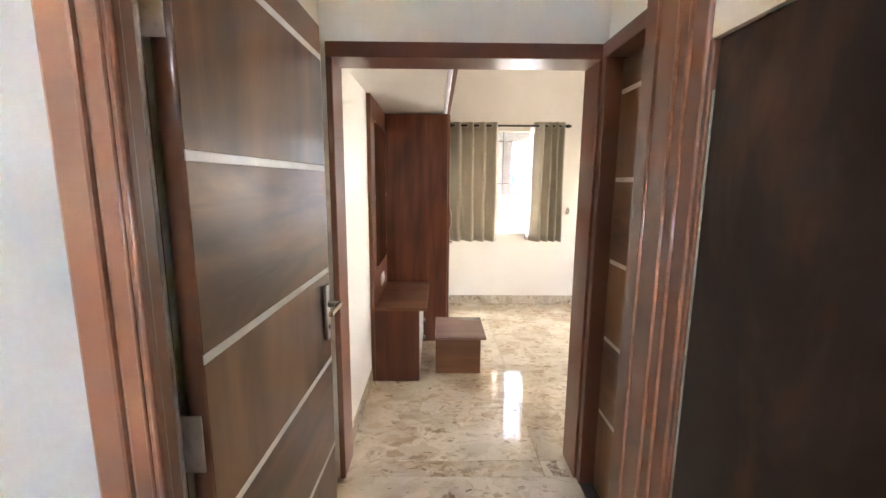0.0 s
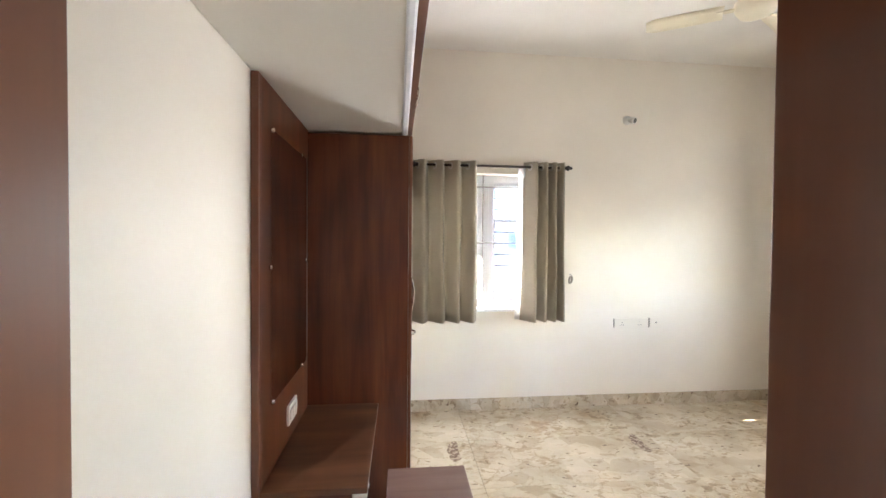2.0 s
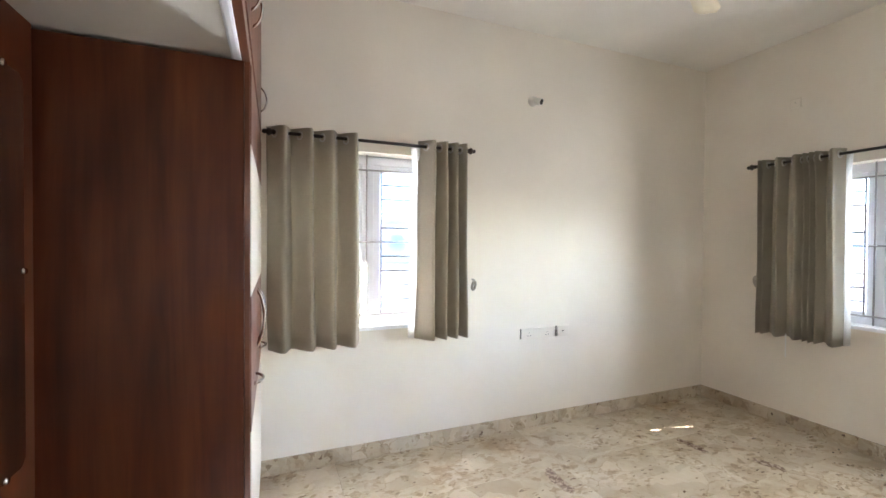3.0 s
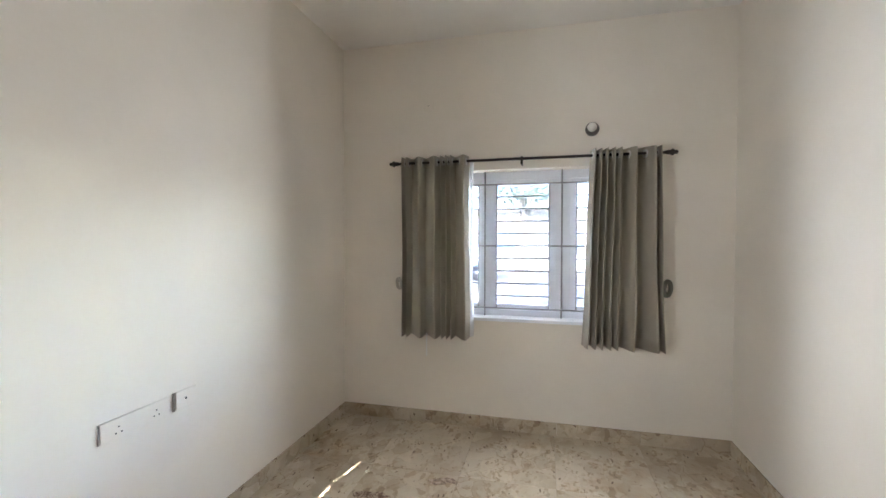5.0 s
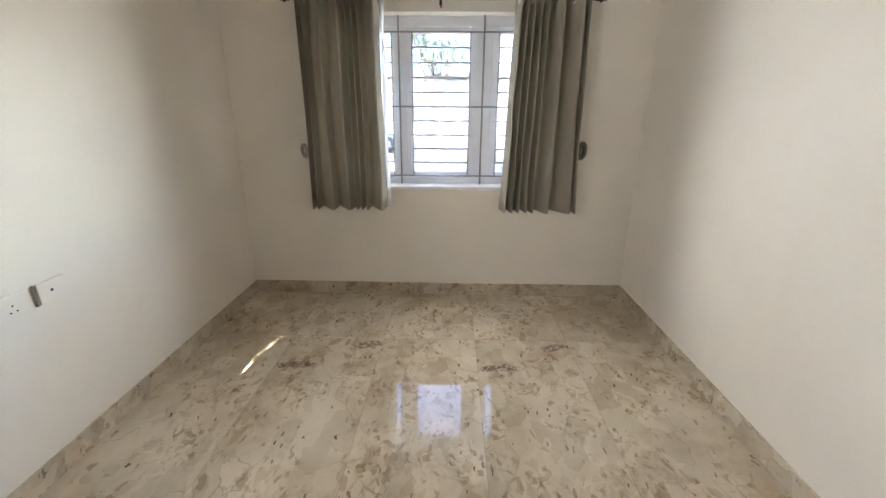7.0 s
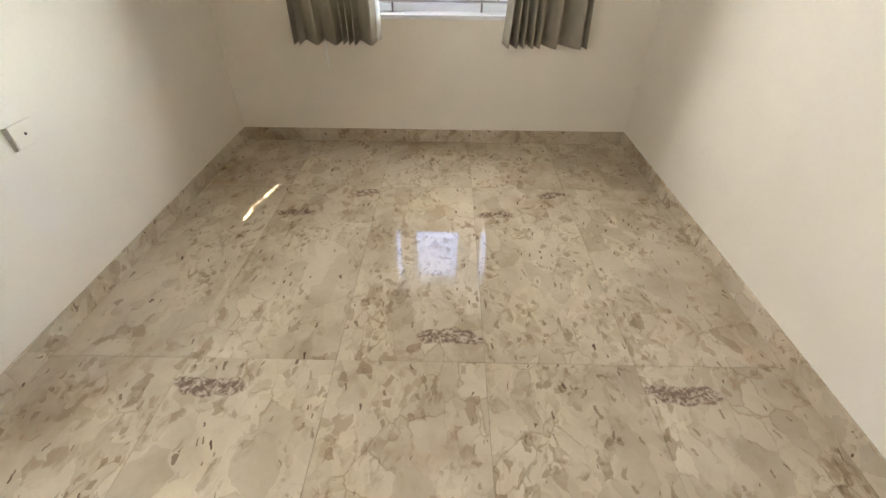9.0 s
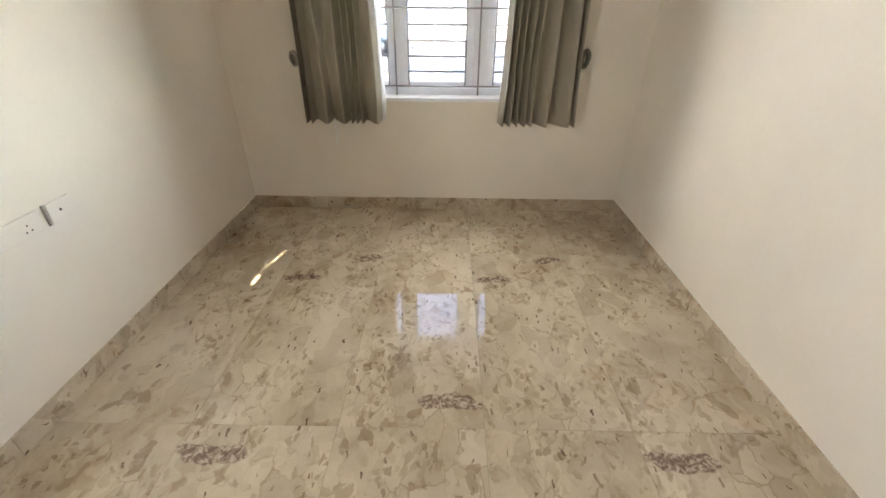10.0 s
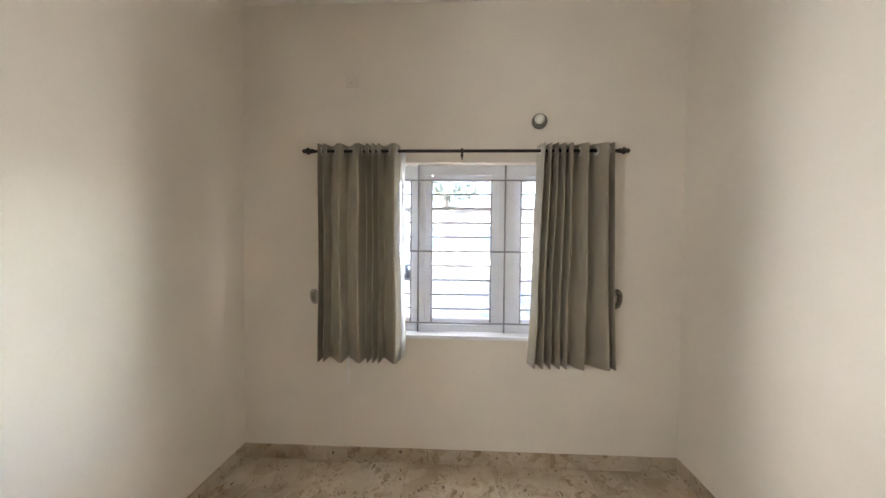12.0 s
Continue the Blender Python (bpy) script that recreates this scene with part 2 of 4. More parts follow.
def cloth(name, colour, through_light=0.3):
    """Woven curtain cloth that lets some light through."""
    m, nt, b = base_material(name)
    weave = node(nt, "TexNoise", Scale=1.0, Detail=3.0)
    nt.links.new(coords(nt, (500, 500, 60)), weave.inputs["Vector"])
    soft = node(nt, "TexNoise", Scale=3.0, Detail=3.0)
    nt.links.new(coords(nt), soft.inputs["Vector"])
    c = ramp(nt, weave.outputs[0], (0.3, tuple(x * 0.91 for x in colour)), (0.7, tuple(min(1, x * 1.07) for x in colour)))
    c = mix(nt, 0.15, c, soft.outputs[0], "OVERLAY")
    nt.links.new(c, b.inputs["Base Color"])
    b.inputs["Roughness"].default_value = 0.75
    b.inputs["Sheen Weight"].default_value = 0.15
    bump(nt, b, weave.outputs[0], 0.08, 0.001)
    tr = nt.nodes.new("ShaderNodeBsdfTranslucent")
    nt.links.new(c, tr.inputs["Color"])
    ms = nt.nodes.new("ShaderNodeMixShader")
    ms.inputs[0].default_value = through_light
    nt.links.new(b.outputs[0], ms.inputs[1])
    nt.links.new(tr.outputs[0], ms.inputs[2])
    nt.links.new(ms.outputs[0], nt.nodes["Material Output"].inputs["Surface"])
    return m


def glassy(name):
    """A thin pane: straight through but darkened in colour to dim the bright outdoors, with a glossy sheen that grows
    at grazing angles.
    """
    m = bpy.data.materials.new(name)
    m.use_nodes = True
    nt = m.node_tree
    nt.nodes.remove(nt.nodes["Principled BSDF"])
    clear = nt.nodes.new("ShaderNodeBsdfTransparent")
    clear.inputs["Color"].default_value = (0.185, 0.196, 0.225, 1)
    gloss = nt.nodes.new("ShaderNodeBsdfGlossy")
    gloss.inputs["Roughness"].default_value = 0.0
    fres = nt.nodes.new("ShaderNodeFresnel")
    fres.inputs["IOR"].default_value = 1.45
    ms = nt.nodes.new("ShaderNodeMixShader")
    nt.links.new(fres.outputs[0], ms.inputs[0])
    nt.links.new(clear.outputs[0], ms.inputs[1])
    nt.links.new(gloss.outputs[0], ms.inputs[2])
    nt.links.new(ms.outputs[0], nt.nodes["Material Output"].inputs["Surface"])
    return m


WALL = painted("cream wall paint", (0.86, 0.81, 0.72), 0.55)
CEIL = painted("white ceiling paint", (0.88, 0.86, 0.81), 0.7)
# a white wall: its colour is darkened to hold down the hall's light
HALL_DIMMED = painted("darkened white hall paint", (0.32, 0.331, 0.344), 0.55)
HALL_WALL = painted("cream hall paint", (0.83, 0.765, 0.655), 0.55)
WHITE = painted("white soffit paint", (0.80, 0.77, 0.70), 0.5)
UPVC = plain("white upvc", (0.88, 0.905, 0.96), 0.3, wear=0.03)
WOOD_Z = walnut("walnut laminate, upright grain", "z", (0.0602, 0.0176, 0.0086), (0.1221, 0.0376, 0.0179), (0.1763, 0.0584, 0.0281), 0.34)
WOOD_X = walnut("walnut laminate, level grain", "x", (0.082, 0.034, 0.018), (0.150, 0.066, 0.036), (0.205, 0.095, 0.055), 0.34)
WOOD_Y = walnut("walnut laminate, lengthwise grain", "y", (0.0559, 0.0176, 0.0086), (0.1032, 0.0336, 0.0164), (0.1462, 0.0512, 0.0257), 0.34)
FRAME_Z = walnut("polished frame wood", "z", (0.148, 0.060, 0.036), (0.164, 0.067, 0.040), (0.180, 0.075, 0.045), 0.30, coat=0.40, figure=0.10, relief=0.0, uneven=0.1)
FRAME_X = walnut("polished frame wood, level", "x", (0.148, 0.060, 0.036), (0.164, 0.067, 0.040), (0.180, 0.075, 0.045), 0.30, coat=0.40, figure=0.10, relief=0.0, uneven=0.1)
FRAME_Y = walnut("polished frame wood, lengthwise", "y", (0.148, 0.060, 0.036), (0.164, 0.067, 0.040), (0.180, 0.075, 0.045), 0.30, coat=0.40, figure=0.10, relief=0.0, uneven=0.1)
DOOR_Z = walnut("figured walnut, upright", "z", (0.062, 0.029, 0.014), (0.195, 0.092, 0.043), (0.300, 0.150, 0.072), 0.3, coat=0.10, broad=(3.4, 0.45), figure=0.9)
DOOR_Y = walnut("figured walnut, level", "y", (0.075, 0.035, 0.017), (0.195, 0.092, 0.043), (0.290, 0.142, 0.068), 0.3, coat=0.10, broad=(7.5, 1.3), figure=0.9)
DARK_WOOD = walnut("dark veneer", "z", (0.008, 0.0035, 0.002), (0.023, 0.009, 0.005), (0.085, 0.039, 0.023), 0.48, coat=0.03, figure=0.6, relief=0.05, broad=(8.0, 3.5))
# greyed and paled: the window's sheen on the seat is put into the colour
STOOL_TOP = walnut("walnut top, sheen in its colour", "x", (0.17, 0.105, 0.092), (0.235, 0.150, 0.132), (0.29, 0.19, 0.165), 0.16, coat=1.0, figure=0.3, relief=0.0)
INLAY = plain("cream inlay", (0.72, 0.70, 0.66), 0.4)
CREAM = plain("cream laminate", (0.70, 0.66, 0.58), 0.3, wear=0.04)
STEEL = plain("brushed steel", (0.55, 0.53, 0.50), 0.3, 1.0)
HINGE = plain("satin hinge metal", (0.60, 0.57, 0.52), 0.35, 0.35)
DARK_STEEL = plain("dull grey metal", (0.17, 0.16, 0.145), 0.4, 0.6)
CHROME = plain("bright chrome", (0.80, 0.80, 0.80), 0.12, 1.0, 0.05)
NICKEL = plain("pale nickel eyelet", (0.88, 0.87, 0.84), 0.2, 0.35, 0.03)
BLACK = plain("black iron", (0.022, 0.016, 0.014), 0.4, 0.3)
GRILLE = plain("grey grille paint", (0.34, 0.34, 0.36), 0.45, 0.1)
PLASTIC = plain("white switch plastic", (0.80, 0.79, 0.75), 0.35, wear=0.04)
STRIP = plain("grey brown strip", (0.26, 0.24, 0.20), 0.5)
DARK_PLASTIC = plain("dark grey plastic", (0.05, 0.048, 0.045), 0.5)
STONES = [stone_tile("polished breccia tile, one dark seam", ((0.56, 0.17, 0.045, 0.155),)),
          stone_tile("polished breccia tile, two dark seams", ((0.37, 0.17, 0.04, 0.14), (0.61, -0.20, 0.028, 0.10))),
          stone_tile("polished breccia tile, no seam")]
SKIRT_STONE = stone_tile("polished skirting stone")
GROUT = plain("tile bed", (0.36, 0.32, 0.26), 0.8)
CURTAIN = cloth("grey beige curtain", (0.385, 0.35, 0.28), 0.20)
LINING = cloth("white curtain lining", (0.84, 0.85, 0.85), 0.6)
TIE = cloth("tieback cloth", (0.16, 0.15, 0.13), 0.1)
PALE_TIE = cloth("pale tieback cloth", (0.42, 0.39, 0.34), 0.1)
GLASS = glassy("dimmed pane")
MIRROR = bpy.data.materials.new("mirror")
MIRROR.use_nodes = True
_b = MIRROR.node_tree.nodes["Principled BSDF"]
_b.inputs["Base Color"].default_value = (0.80, 0.82, 0.81, 1)
_b.inputs["Metallic"].default_value = 1.0
_b.inputs["Roughness"].default_value = 0.015
FAN_PAINT = plain("ivory fan enamel", (0.80, 0.74, 0.57), 0.35, wear=0.05)

# ---- openings ----
WIN_A = (0.17, 1.35, 0.885, 2.075)    # along x in the far wall
WIN_B = (2.69, 4.49, 0.885, 2.065)    # along y in the window wall
WT = 0.23                             # outer walls' thickness
DW0, DW1 = 2.005, YD                  # doorway wall
OPEN_L, OPEN_R, OPEN_T = -0.522, 0.690, 2.085   # rough opening of the doorway
P_L, P_R = -0.55, 0.70                # passage side walls
H0, H1 = 0.65, 0.82                   # wall between hall and passage
RD0, RD1 = 1.20, 1.985                # closed side door in the passage, along y


def wall(name, pieces, material, label):
    return solid(name, boxes(*pieces), material, label, "wall", "structure")


def holed(u0, u1, z0, z1, hole):
    """Four rectangles round a hole, all (u0, u1, z0, z1)."""
    a, b, c, d = hole
    return [r for r in ((u0, a, z0, z1), (b, u1, z0, z1), (a, b, z0, c), (a, b, d, z1)) if r[1] > r[0] + 1e-6 and r[3] > r[2] + 1e-6]


wall("wall_north", [((u, YA, z), (v, YA + WT, w)) for u, v, z, w in holed(XL - 0.15, XB + WT, -0.02, ZC + 0.02, WIN_A)], WALL,
     "cream painted bedroom wall with a window opening")
wall("wall_east", [((XB, u, z), (XB + WT, v, w)) for u, v, z, w in holed(DW0, YA, -0.02, ZC + 0.02, WIN_B)], WALL,
     "cream painted bedroom wall with a wide window opening")
wall("wall_west", [((XL - 0.15, DW1, -0.02), (XL, YA, ZC + 0.02))], WALL, "cream painted side wall behind the dressing table")
wall("wall_south", [((u, DW0, z), (v, DW1, w)) for u, v, z, w in holed(P_L - 0.13, XB, -0.02, ZC + 0.02, (OPEN_L, OPEN_R, -0.02, OPEN_T))], WALL,
     "cream painted wall with the framed bedroom doorway")
wall("passage_wall_west", [((P_L - 0.13, H1, -0.02), (P_L, DW0, ZC + 0.02))], HALL_WALL, "cream painted passage wall behind the open door")
wall("passage_wall_east", [((P_R, u, z), (P_R + 0.13, v, w)) for u, v, z, w in holed(H1, DW0, -0.02, ZC + 0.02, (RD0, RD1, -0.02, 2.075))], HALL_WALL,
     "cream painted passage wall with a closed side door")
wall("hall_wall_north", [((u, H0, z), (v, H1, w)) for u, v, z, w in holed(-2.6, 1.2, -0.02, ZC + 0.02, (-0.531, 0.34, -0.02, 2.12))], HALL_DIMMED,
     "white hall wall, darkened in colour, round the passage door")
wall("hall_wall_west", [((-2.75, -3.6, -0.02), (-2.6, H1, ZC + 0.02))], HALL_WALL, "white painted hall wall")
wall("hall_wall_east", [((0.312, -1.0, 1.685), (1.2, H0, ZC + 0.02)), ((0.312, -3.6, -0.02), (1.2, -1.0, ZC + 0.02)), ((1.0, -1.0, -0.02), (1.2, H0, 1.685))], HALL_WALL,
     "cream painted hall wall above a dark wooden panel")
wall("hall_wall_south", [((-2.75, -3.75, -0.02), (1.2, -3.6, ZC + 0.02))], HALL_WALL, "white painted hall wall")
wall("closet_wall", [((P_R + 0.45, H1, -0.02), (P_R + 0.5, DW0, ZC))], WALL, "plain wall behind the closed side door")

HALL_LIGHT_HOLE = (-0.95, -0.27, -2.55, -1.78)   # unseen hole added in the ceiling to brighten the hall
PASSAGE_LIGHT_HOLE = (0.20, 0.37, 1.24, 1.42)   # unseen hole added in the ceiling to brighten the passage
solid("ceiling", boxes(*[((u, y, ZC), (v, w, ZC + 0.15)) for u, v, y, w in holed(-2.75, XB + WT, H0, YA + WT, PASSAGE_LIGHT_HOLE)], ((HALL_LIGHT_HOLE[1], -3.75, ZC), (1.2, H0, ZC + 0.15)),
                       ((-2.75, -3.75, ZC), (HALL_LIGHT_HOLE[0], H0, ZC + 0.15)), ((HALL_LIGHT_HOLE[0], HALL_LIGHT_HOLE[3], ZC), (HALL_LIGHT_HOLE[1], H0, ZC + 0.15)),
                       ((HALL_LIGHT_HOLE[0], -3.75, ZC), (HALL_LIGHT_HOLE[1], HALL_LIGHT_HOLE[2], ZC + 0.15))), CEIL, "white painted flat ceiling", "ceiling", "structure")
floor = solid("floor", boxes(((-2.75, -3.75, -0.12), (XB + WT, YA + WT, -0.012))), GROUT, "polished beige breccia tiled floor", "floor", "structure")


# ---- windows ----
def window(name, to, u0, u1, z0, z1, mullions, panels, label):
    """A white window with an iron grille on its room side. to maps (along, depth, height) to the world."""
    w = thing(name, label, "window", kind="structure", at=to((u0 + u1) / 2, 0.1, z0))
    w.location = (0, 0, 0)

    def bar(pname, ua, ub, da, db, za, zb, mat, bevel=0.004, lab=""):
        bm = boxes((to(ua, da, za), to(ub, db, zb)), bevel=bevel)
        return part(pname, bm, mat, w, lab)
    bar("window_sill", u0 + 0.002, u1 - 0.002, -0.006, WT + 0.05, z0 - 0.02, z0 + 0.006, UPVC, 0.003, "white sill board")
    d0, d1 = 0.125, 0.195
    bar("window_frame", u0, u1, d0, d1, z1 - 0.065, z1, UPVC)
    bar("window_frame", u0, u1, d0, d1, z0 + 0.006, z0 + 0.055, UPVC)
    bar("window_frame", u0, u0 + 0.05, d0, d1, z0 + 0.055, z1 - 0.065, UPVC)
    bar("window_frame", u1 - 0.05, u1, d0, d1, z0 + 0.055, z1 - 0.065, UPVC)
    for (_, pb), (pa, _) in zip(panels, panels[1:]):
        bar("mullion", pb + 0.05, pa - 0.05, d0, d1, z0 + 0.055, z1 - 0.065, UPVC)
    for pa, pb in panels:
        za, zb = z0 + 0.055, z1 - 0.065
        s = 0.055
        for q in ((pa - s, pa, za, zb), (pb, pb + s, za, zb), (pa, pb, za, za + 0.045), (pa, pb, zb - 0.045, zb)):
            bar("sash", q[0], q[1], d0 + 0.012, d1 - 0.012, q[2], q[3], UPVC, 0.006)
        pane = bar("pane", pa, pb, 0.158, 0.163, za + 0.04, zb - 0.04, GLASS, 0.0)
        pane.visible_shadow = False
    zs = (z0 + 0.072, (z0 + z1) / 2 - 0.012, z1 - 0.105)
    r = 0.006
    for z in zs:
        bm = rod(bmesh.new(), to(u0, 0.10, z), to(u1, 0.10, z), r, 8)
        part("grille_bar", bm, GRILLE, w, smooth=True)
    for mu in mullions:
        part("grille_bar", rod(bmesh.new(), to(mu, 0.108, z0), to(mu, 0.108, z1), r, 8), GRILLE, w, smooth=True)
    for pa, pb in panels:
        for u in (pa, pb):
            part("grille_bar", rod(bmesh.new(), to(u, 0.108, zs[0]), to(u, 0.108, zs[2]), r, 8), GRILLE, w, smooth=True)
        for lo, hi in zip(zs, zs[1:]):
            for k in range(1, 5):
                z = lo + (hi - lo) * k / 5
                part("grille_bar", rod(bmesh.new(), to(pa, 0.10, z), to(pb, 0.10, z), r, 6), GRILLE, w, smooth=True)
    return w


def on_north(u, d, z):
    return (u, YA + d, z)


def on_east(u, d, z):
    return (XB + d, u, z)


window("window_1", on_north, *WIN_A, (0.745,), ((0.26, 0.66), (0.85, 1.26)), "white two-panel window behind a grey iron grille")
window("window_2", on_east, *WIN_B, (3.283, 3.89), ((2.785, 3.172), (3.38, 3.794), (3.943, 4.345)), "white three-panel window behind a grey iron grille")
# the far window's slab is unseen, stretched west to cut short the sun streak
for nm, a, b in (("sunshade", (WIN_A[0] - 1.08, YA + WT, 2.17), (WIN_A[1] + 0.3, YA + WT + 0.41, 2.26)),
                 ("sunshade", (XB + WT, WIN_B[0] - 0.3, 2.17), (XB + WT + 0.60, WIN_B[1] + 0.3, 2.26))):
    solid(nm, boxes((a, b), bevel=0.01), HALL_WALL, "white concrete sunshade slab above the window", "sunshade", "structure")


# ---- door frames ----
def doorway_frame():
    f = thing("door_frame", "polished brown wooden frame of the open doorway", "door frame", kind="structure")
    y0, y1 = DW0 - 0.010, DW1 + 0.060
    il, ir, it = -0.500, 0.663, 2.026
    part("jamb", boxes(((OPEN_L - 0.006, y0, 0), (il, y1, it)), bevel=0.004), FRAME_Z, f)
    part("jamb", boxes(((ir, y0, 0), (OPEN_R + 0.006, y1, it)), bevel=0.004), FRAME_Z, f)
    part("head", boxes(((OPEN_L - 0.006, y0 - 0.002, it), (OPEN_R + 0.006, y1 + 0.002, 2.09)), bevel=0.004), FRAME_X, f)


doorway_frame()


def hall_frame():
    """Moulded frame round the passage door."""
    f = thing("door_frame", "moulded brown wooden frame of the passage door", "door frame", kind="structure")
    y = H0 - 0.022
    for u, v in ((-0.532, -0.484), (-0.480, -0.435)):
        part("architrave", boxes(((u, y, 0), (v, H0 - 0.001, 2.11)), bevel=0.006), FRAME_Z, f)
    part("architrave", boxes(((-0.484, y + 0.008, 0), (-0.480, H0 - 0.001, 2.11))), FRAME_Z, f)
    for u, r in ((-0.450, 0.0032), (-0.438, 0.004)):
        part("moulding", rod(bmesh.new(), (u, y, 0), (u, y, 2.1), r, 10), FRAME_Z, f, smooth=True)
    part("jamb", boxes(((-0.530, H0 - 0.001, 0), (-0.447, 0.688, 2.07)), bevel=0.004), FRAME_Z, f)
    part("jamb", boxes(((-0.530, 0.689, 0), (-0.514, 0.803, 2.07)), bevel=0.003), FRAME_Z, f)
    part("jamb", boxes(((0.305, H0 - 0.001, 0), (0.34, H1 + 0.005, 2.07)), bevel=0.004), FRAME_Z, f)
    for y in (0.685, 0.715, 0.775):
        part("moulding", rod(bmesh.new(), (0.305, y, 0), (0.305, y, 2.07), 0.0045, 10), FRAME_Z, f, smooth=True)
    # pale strip added for the lit wall that shows in the hinge gap
    part("seal", boxes(((-0.5138, 0.771, 0.01), (-0.4995, 0.776, 2.06)), bevel=0.001), PLASTIC, f, "pale strip for the lit wall in the gap")
    part("head", boxes(((-0.530, H0 - 0.02, 2.07), (0.34, H1 + 0.005, 2.13)), bevel=0.004), FRAME_X, f)


hall_frame()


def lever(parent, at, out, along, lab):
    """A lever handle on a long plate. out: the way it stands off the door, along: the way the lever points."""
    at, out, along = Vector(at), Vector(out), Vector(along)
    up = Vector((0, 0, 1))

    def block(c, half):
        bm = bmesh.new()
        m = Matrix((along, out, up)).transposed().to_4x4()
        m.translation = c
        bmesh.ops.create_cube(bm, size=1, matrix=m @ Matrix.Diagonal((*[2 * h for h in half], 1)))
        bmesh.ops.bevel(bm, geom=list(bm.edges), offset=0.003, segments=2, profile=0.5, affect="EDGES")
        return bm
    plate = part("handle_plate", block(at + out * 0.006, (0.019, 0.006, 0.10)), STEEL, parent, lab)
    part("handle_neck", rod(bmesh.new(), at + out * 0.008 + up * 0.03, at + out * 0.05 + up * 0.03, 0.011, 14), STEEL, plate, smooth=True)
    part("handle_lever", block(at + out * 0.052 + up * 0.03 + along * 0.052, (0.064, 0.007, 0.010)), CHROME, plate)
    part("keyhole", rod(bmesh.new(), at + out * 0.011 - up * 0.055, at + out * 0.0135 - up * 0.055, 0.009, 14), DARK_PLASTIC, plate, smooth=True)


def panelled_leaf(parent, m, width, height, lines, stile, materials, thick=0.035):
    """A flush door leaf in figured panels parted by level inlays. Local x runs from hinge to free edge, y is its face."""
    def local(a, b, bevel=0.0015):
        bm = boxes((a, b), bevel=bevel)
        bm.transform(m)
        return bm
    part("core", local((0, 0.003, 0), (width, thick - 0.003, height)), FRAME_Z, parent)
    x0, x1 = stile
    if x0 > 0:
        part("stile", local((0, 0, 0), (x0, 0.003, height)), DOOR_Z, parent)
    if x1 < width:
        part("stile", local((x1, 0, 0), (width, 0.003, height)), DOOR_Z, parent)
    zs = [0.0] + sorted(lines) + [height]
    h = 0.0095
    for k, (lo, hi) in enumerate(zip(zs, zs[1:])):
        part("panel", local((x0, 0, lo + (h if k else 0)), (x1, 0.003, hi - (h if hi < height else 0))), materials[k % len(materials)], parent)
        if hi < height:
            part("inlay", local((x0, -0.0008, hi - h), (x1, 0.003, hi + h)), INLAY, parent, "cream inlay strip")


def open_door():
    d = thing("door_1", "open figured walnut door with cream inlay lines", "door", kind="structure")
    hinge, free = Vector((-0.463, 0.800, 0.012)), Vector((-0.441, 1.592, 0.012))
    run = (free - hinge).normalized()
    out = Vector((run.y, -run.x, 0))
    m = Matrix((run, -out, Vector((0, 0, 1)))).transposed().to_4x4()
    m.translation = hinge
    panelled_leaf(d, m, (free - hinge).length, 2.0, (0.465, 0.82, 1.165, 1.53, 1.90), (0.0, (free - hinge).length), (DOOR_Z, DOOR_Y))
    lever(d, hinge + run * ((free - hinge).length - 0.06) + Vector((0, 0, 1.02)) + out * 0.001, out, -run, "steel lever handle plate")
    part("lipping", rod(bmesh.new(), (-0.481, 0.8005, 0.012), (-0.481, 0.8005, 2.012), 0.0172, 18), FRAME_Z, d, "rounded hinge edge", True)
    for z in (0.25, 1.024, 1.776):
        hb = boxes(((-0.500, 0.7775, z - 0.056), (-0.4645, 0.7815, z + 0.056)), bevel=0.001)
        hg = part("hinge", hb, HINGE, d, "steel butt hinge")
        for k in range(5):
            part("knuckle", rod(bmesh.new(), (-0.505, 0.782, z - 0.055 + 0.022 * k + 0.001), (-0.505, 0.782, z - 0.034 + 0.022 * k), 0.007, 12), HINGE, hg, smooth=True)
        for u, dz in ((-0.475, -0.038), (-0.489, -0.012), (-0.475, 0.014), (-0.489, 0.040)):
            part("screw", lathe(((0.0042, 0.0), (0.0042, 0.001), (0.002, 0.0016)), Matrix.Translation((u, 0.7776, z + dz)) @ pose(0, 0, 0, 90, 0, 0), 10), STEEL, hg)


open_door()


def side_door():
    d = thing("door_2", "closed figured walnut side door with cream inlays", "door", kind="structure")
    m = Matrix(((0, 1, 0, 0.745), (-1, 0, 0, 1.945), (0, 0, 1, 0.012), (0, 0, 0, 1)))
    panelled_leaf(d, m, 0.69, 2.0, (0.40, 0.768, 1.134, 1.499, 1.868), (0.008, 0.585), (DOOR_Z, DOOR_Y))
    lever(d, (0.744, 1.352, 0.885), (-1, 0, 0), (0, 1, 0), "steel lever handle plate")
    part("seal", boxes(((0.735, 1.245, 0.01), (0.75, 1.254, 2.01)), bevel=0.002), INLAY, d, "pale edge strip")
    part("threshold", boxes(((P_R - 0.022, 1.245, 0.0005), (P_R + 0.044, 1.947, 0.012)), bevel=0.003), DARK_PLASTIC, d, "black granite threshold strip")
    f = thing("door_frame", "dark brown frame of the closed side door", "door frame", kind="structure")
    part("jamb", boxes(((P_R - 0.026, 1.948, 0), (P_R + 0.12, 1.994, 2.03)), bevel=0.004), FRAME_Z, f)
    part("jamb", boxes(((P_R - 0.026, 1.185, 0), (P_R + 0.12, 1.243, 2.03)), bevel=0.004), FRAME_Z, f)
    part("head", boxes(((P_R - 0.028, 1.185, 2.025), (P_R + 0.12, 1.994, 2.09)), bevel=0.004), FRAME_Y, f)


side_door()

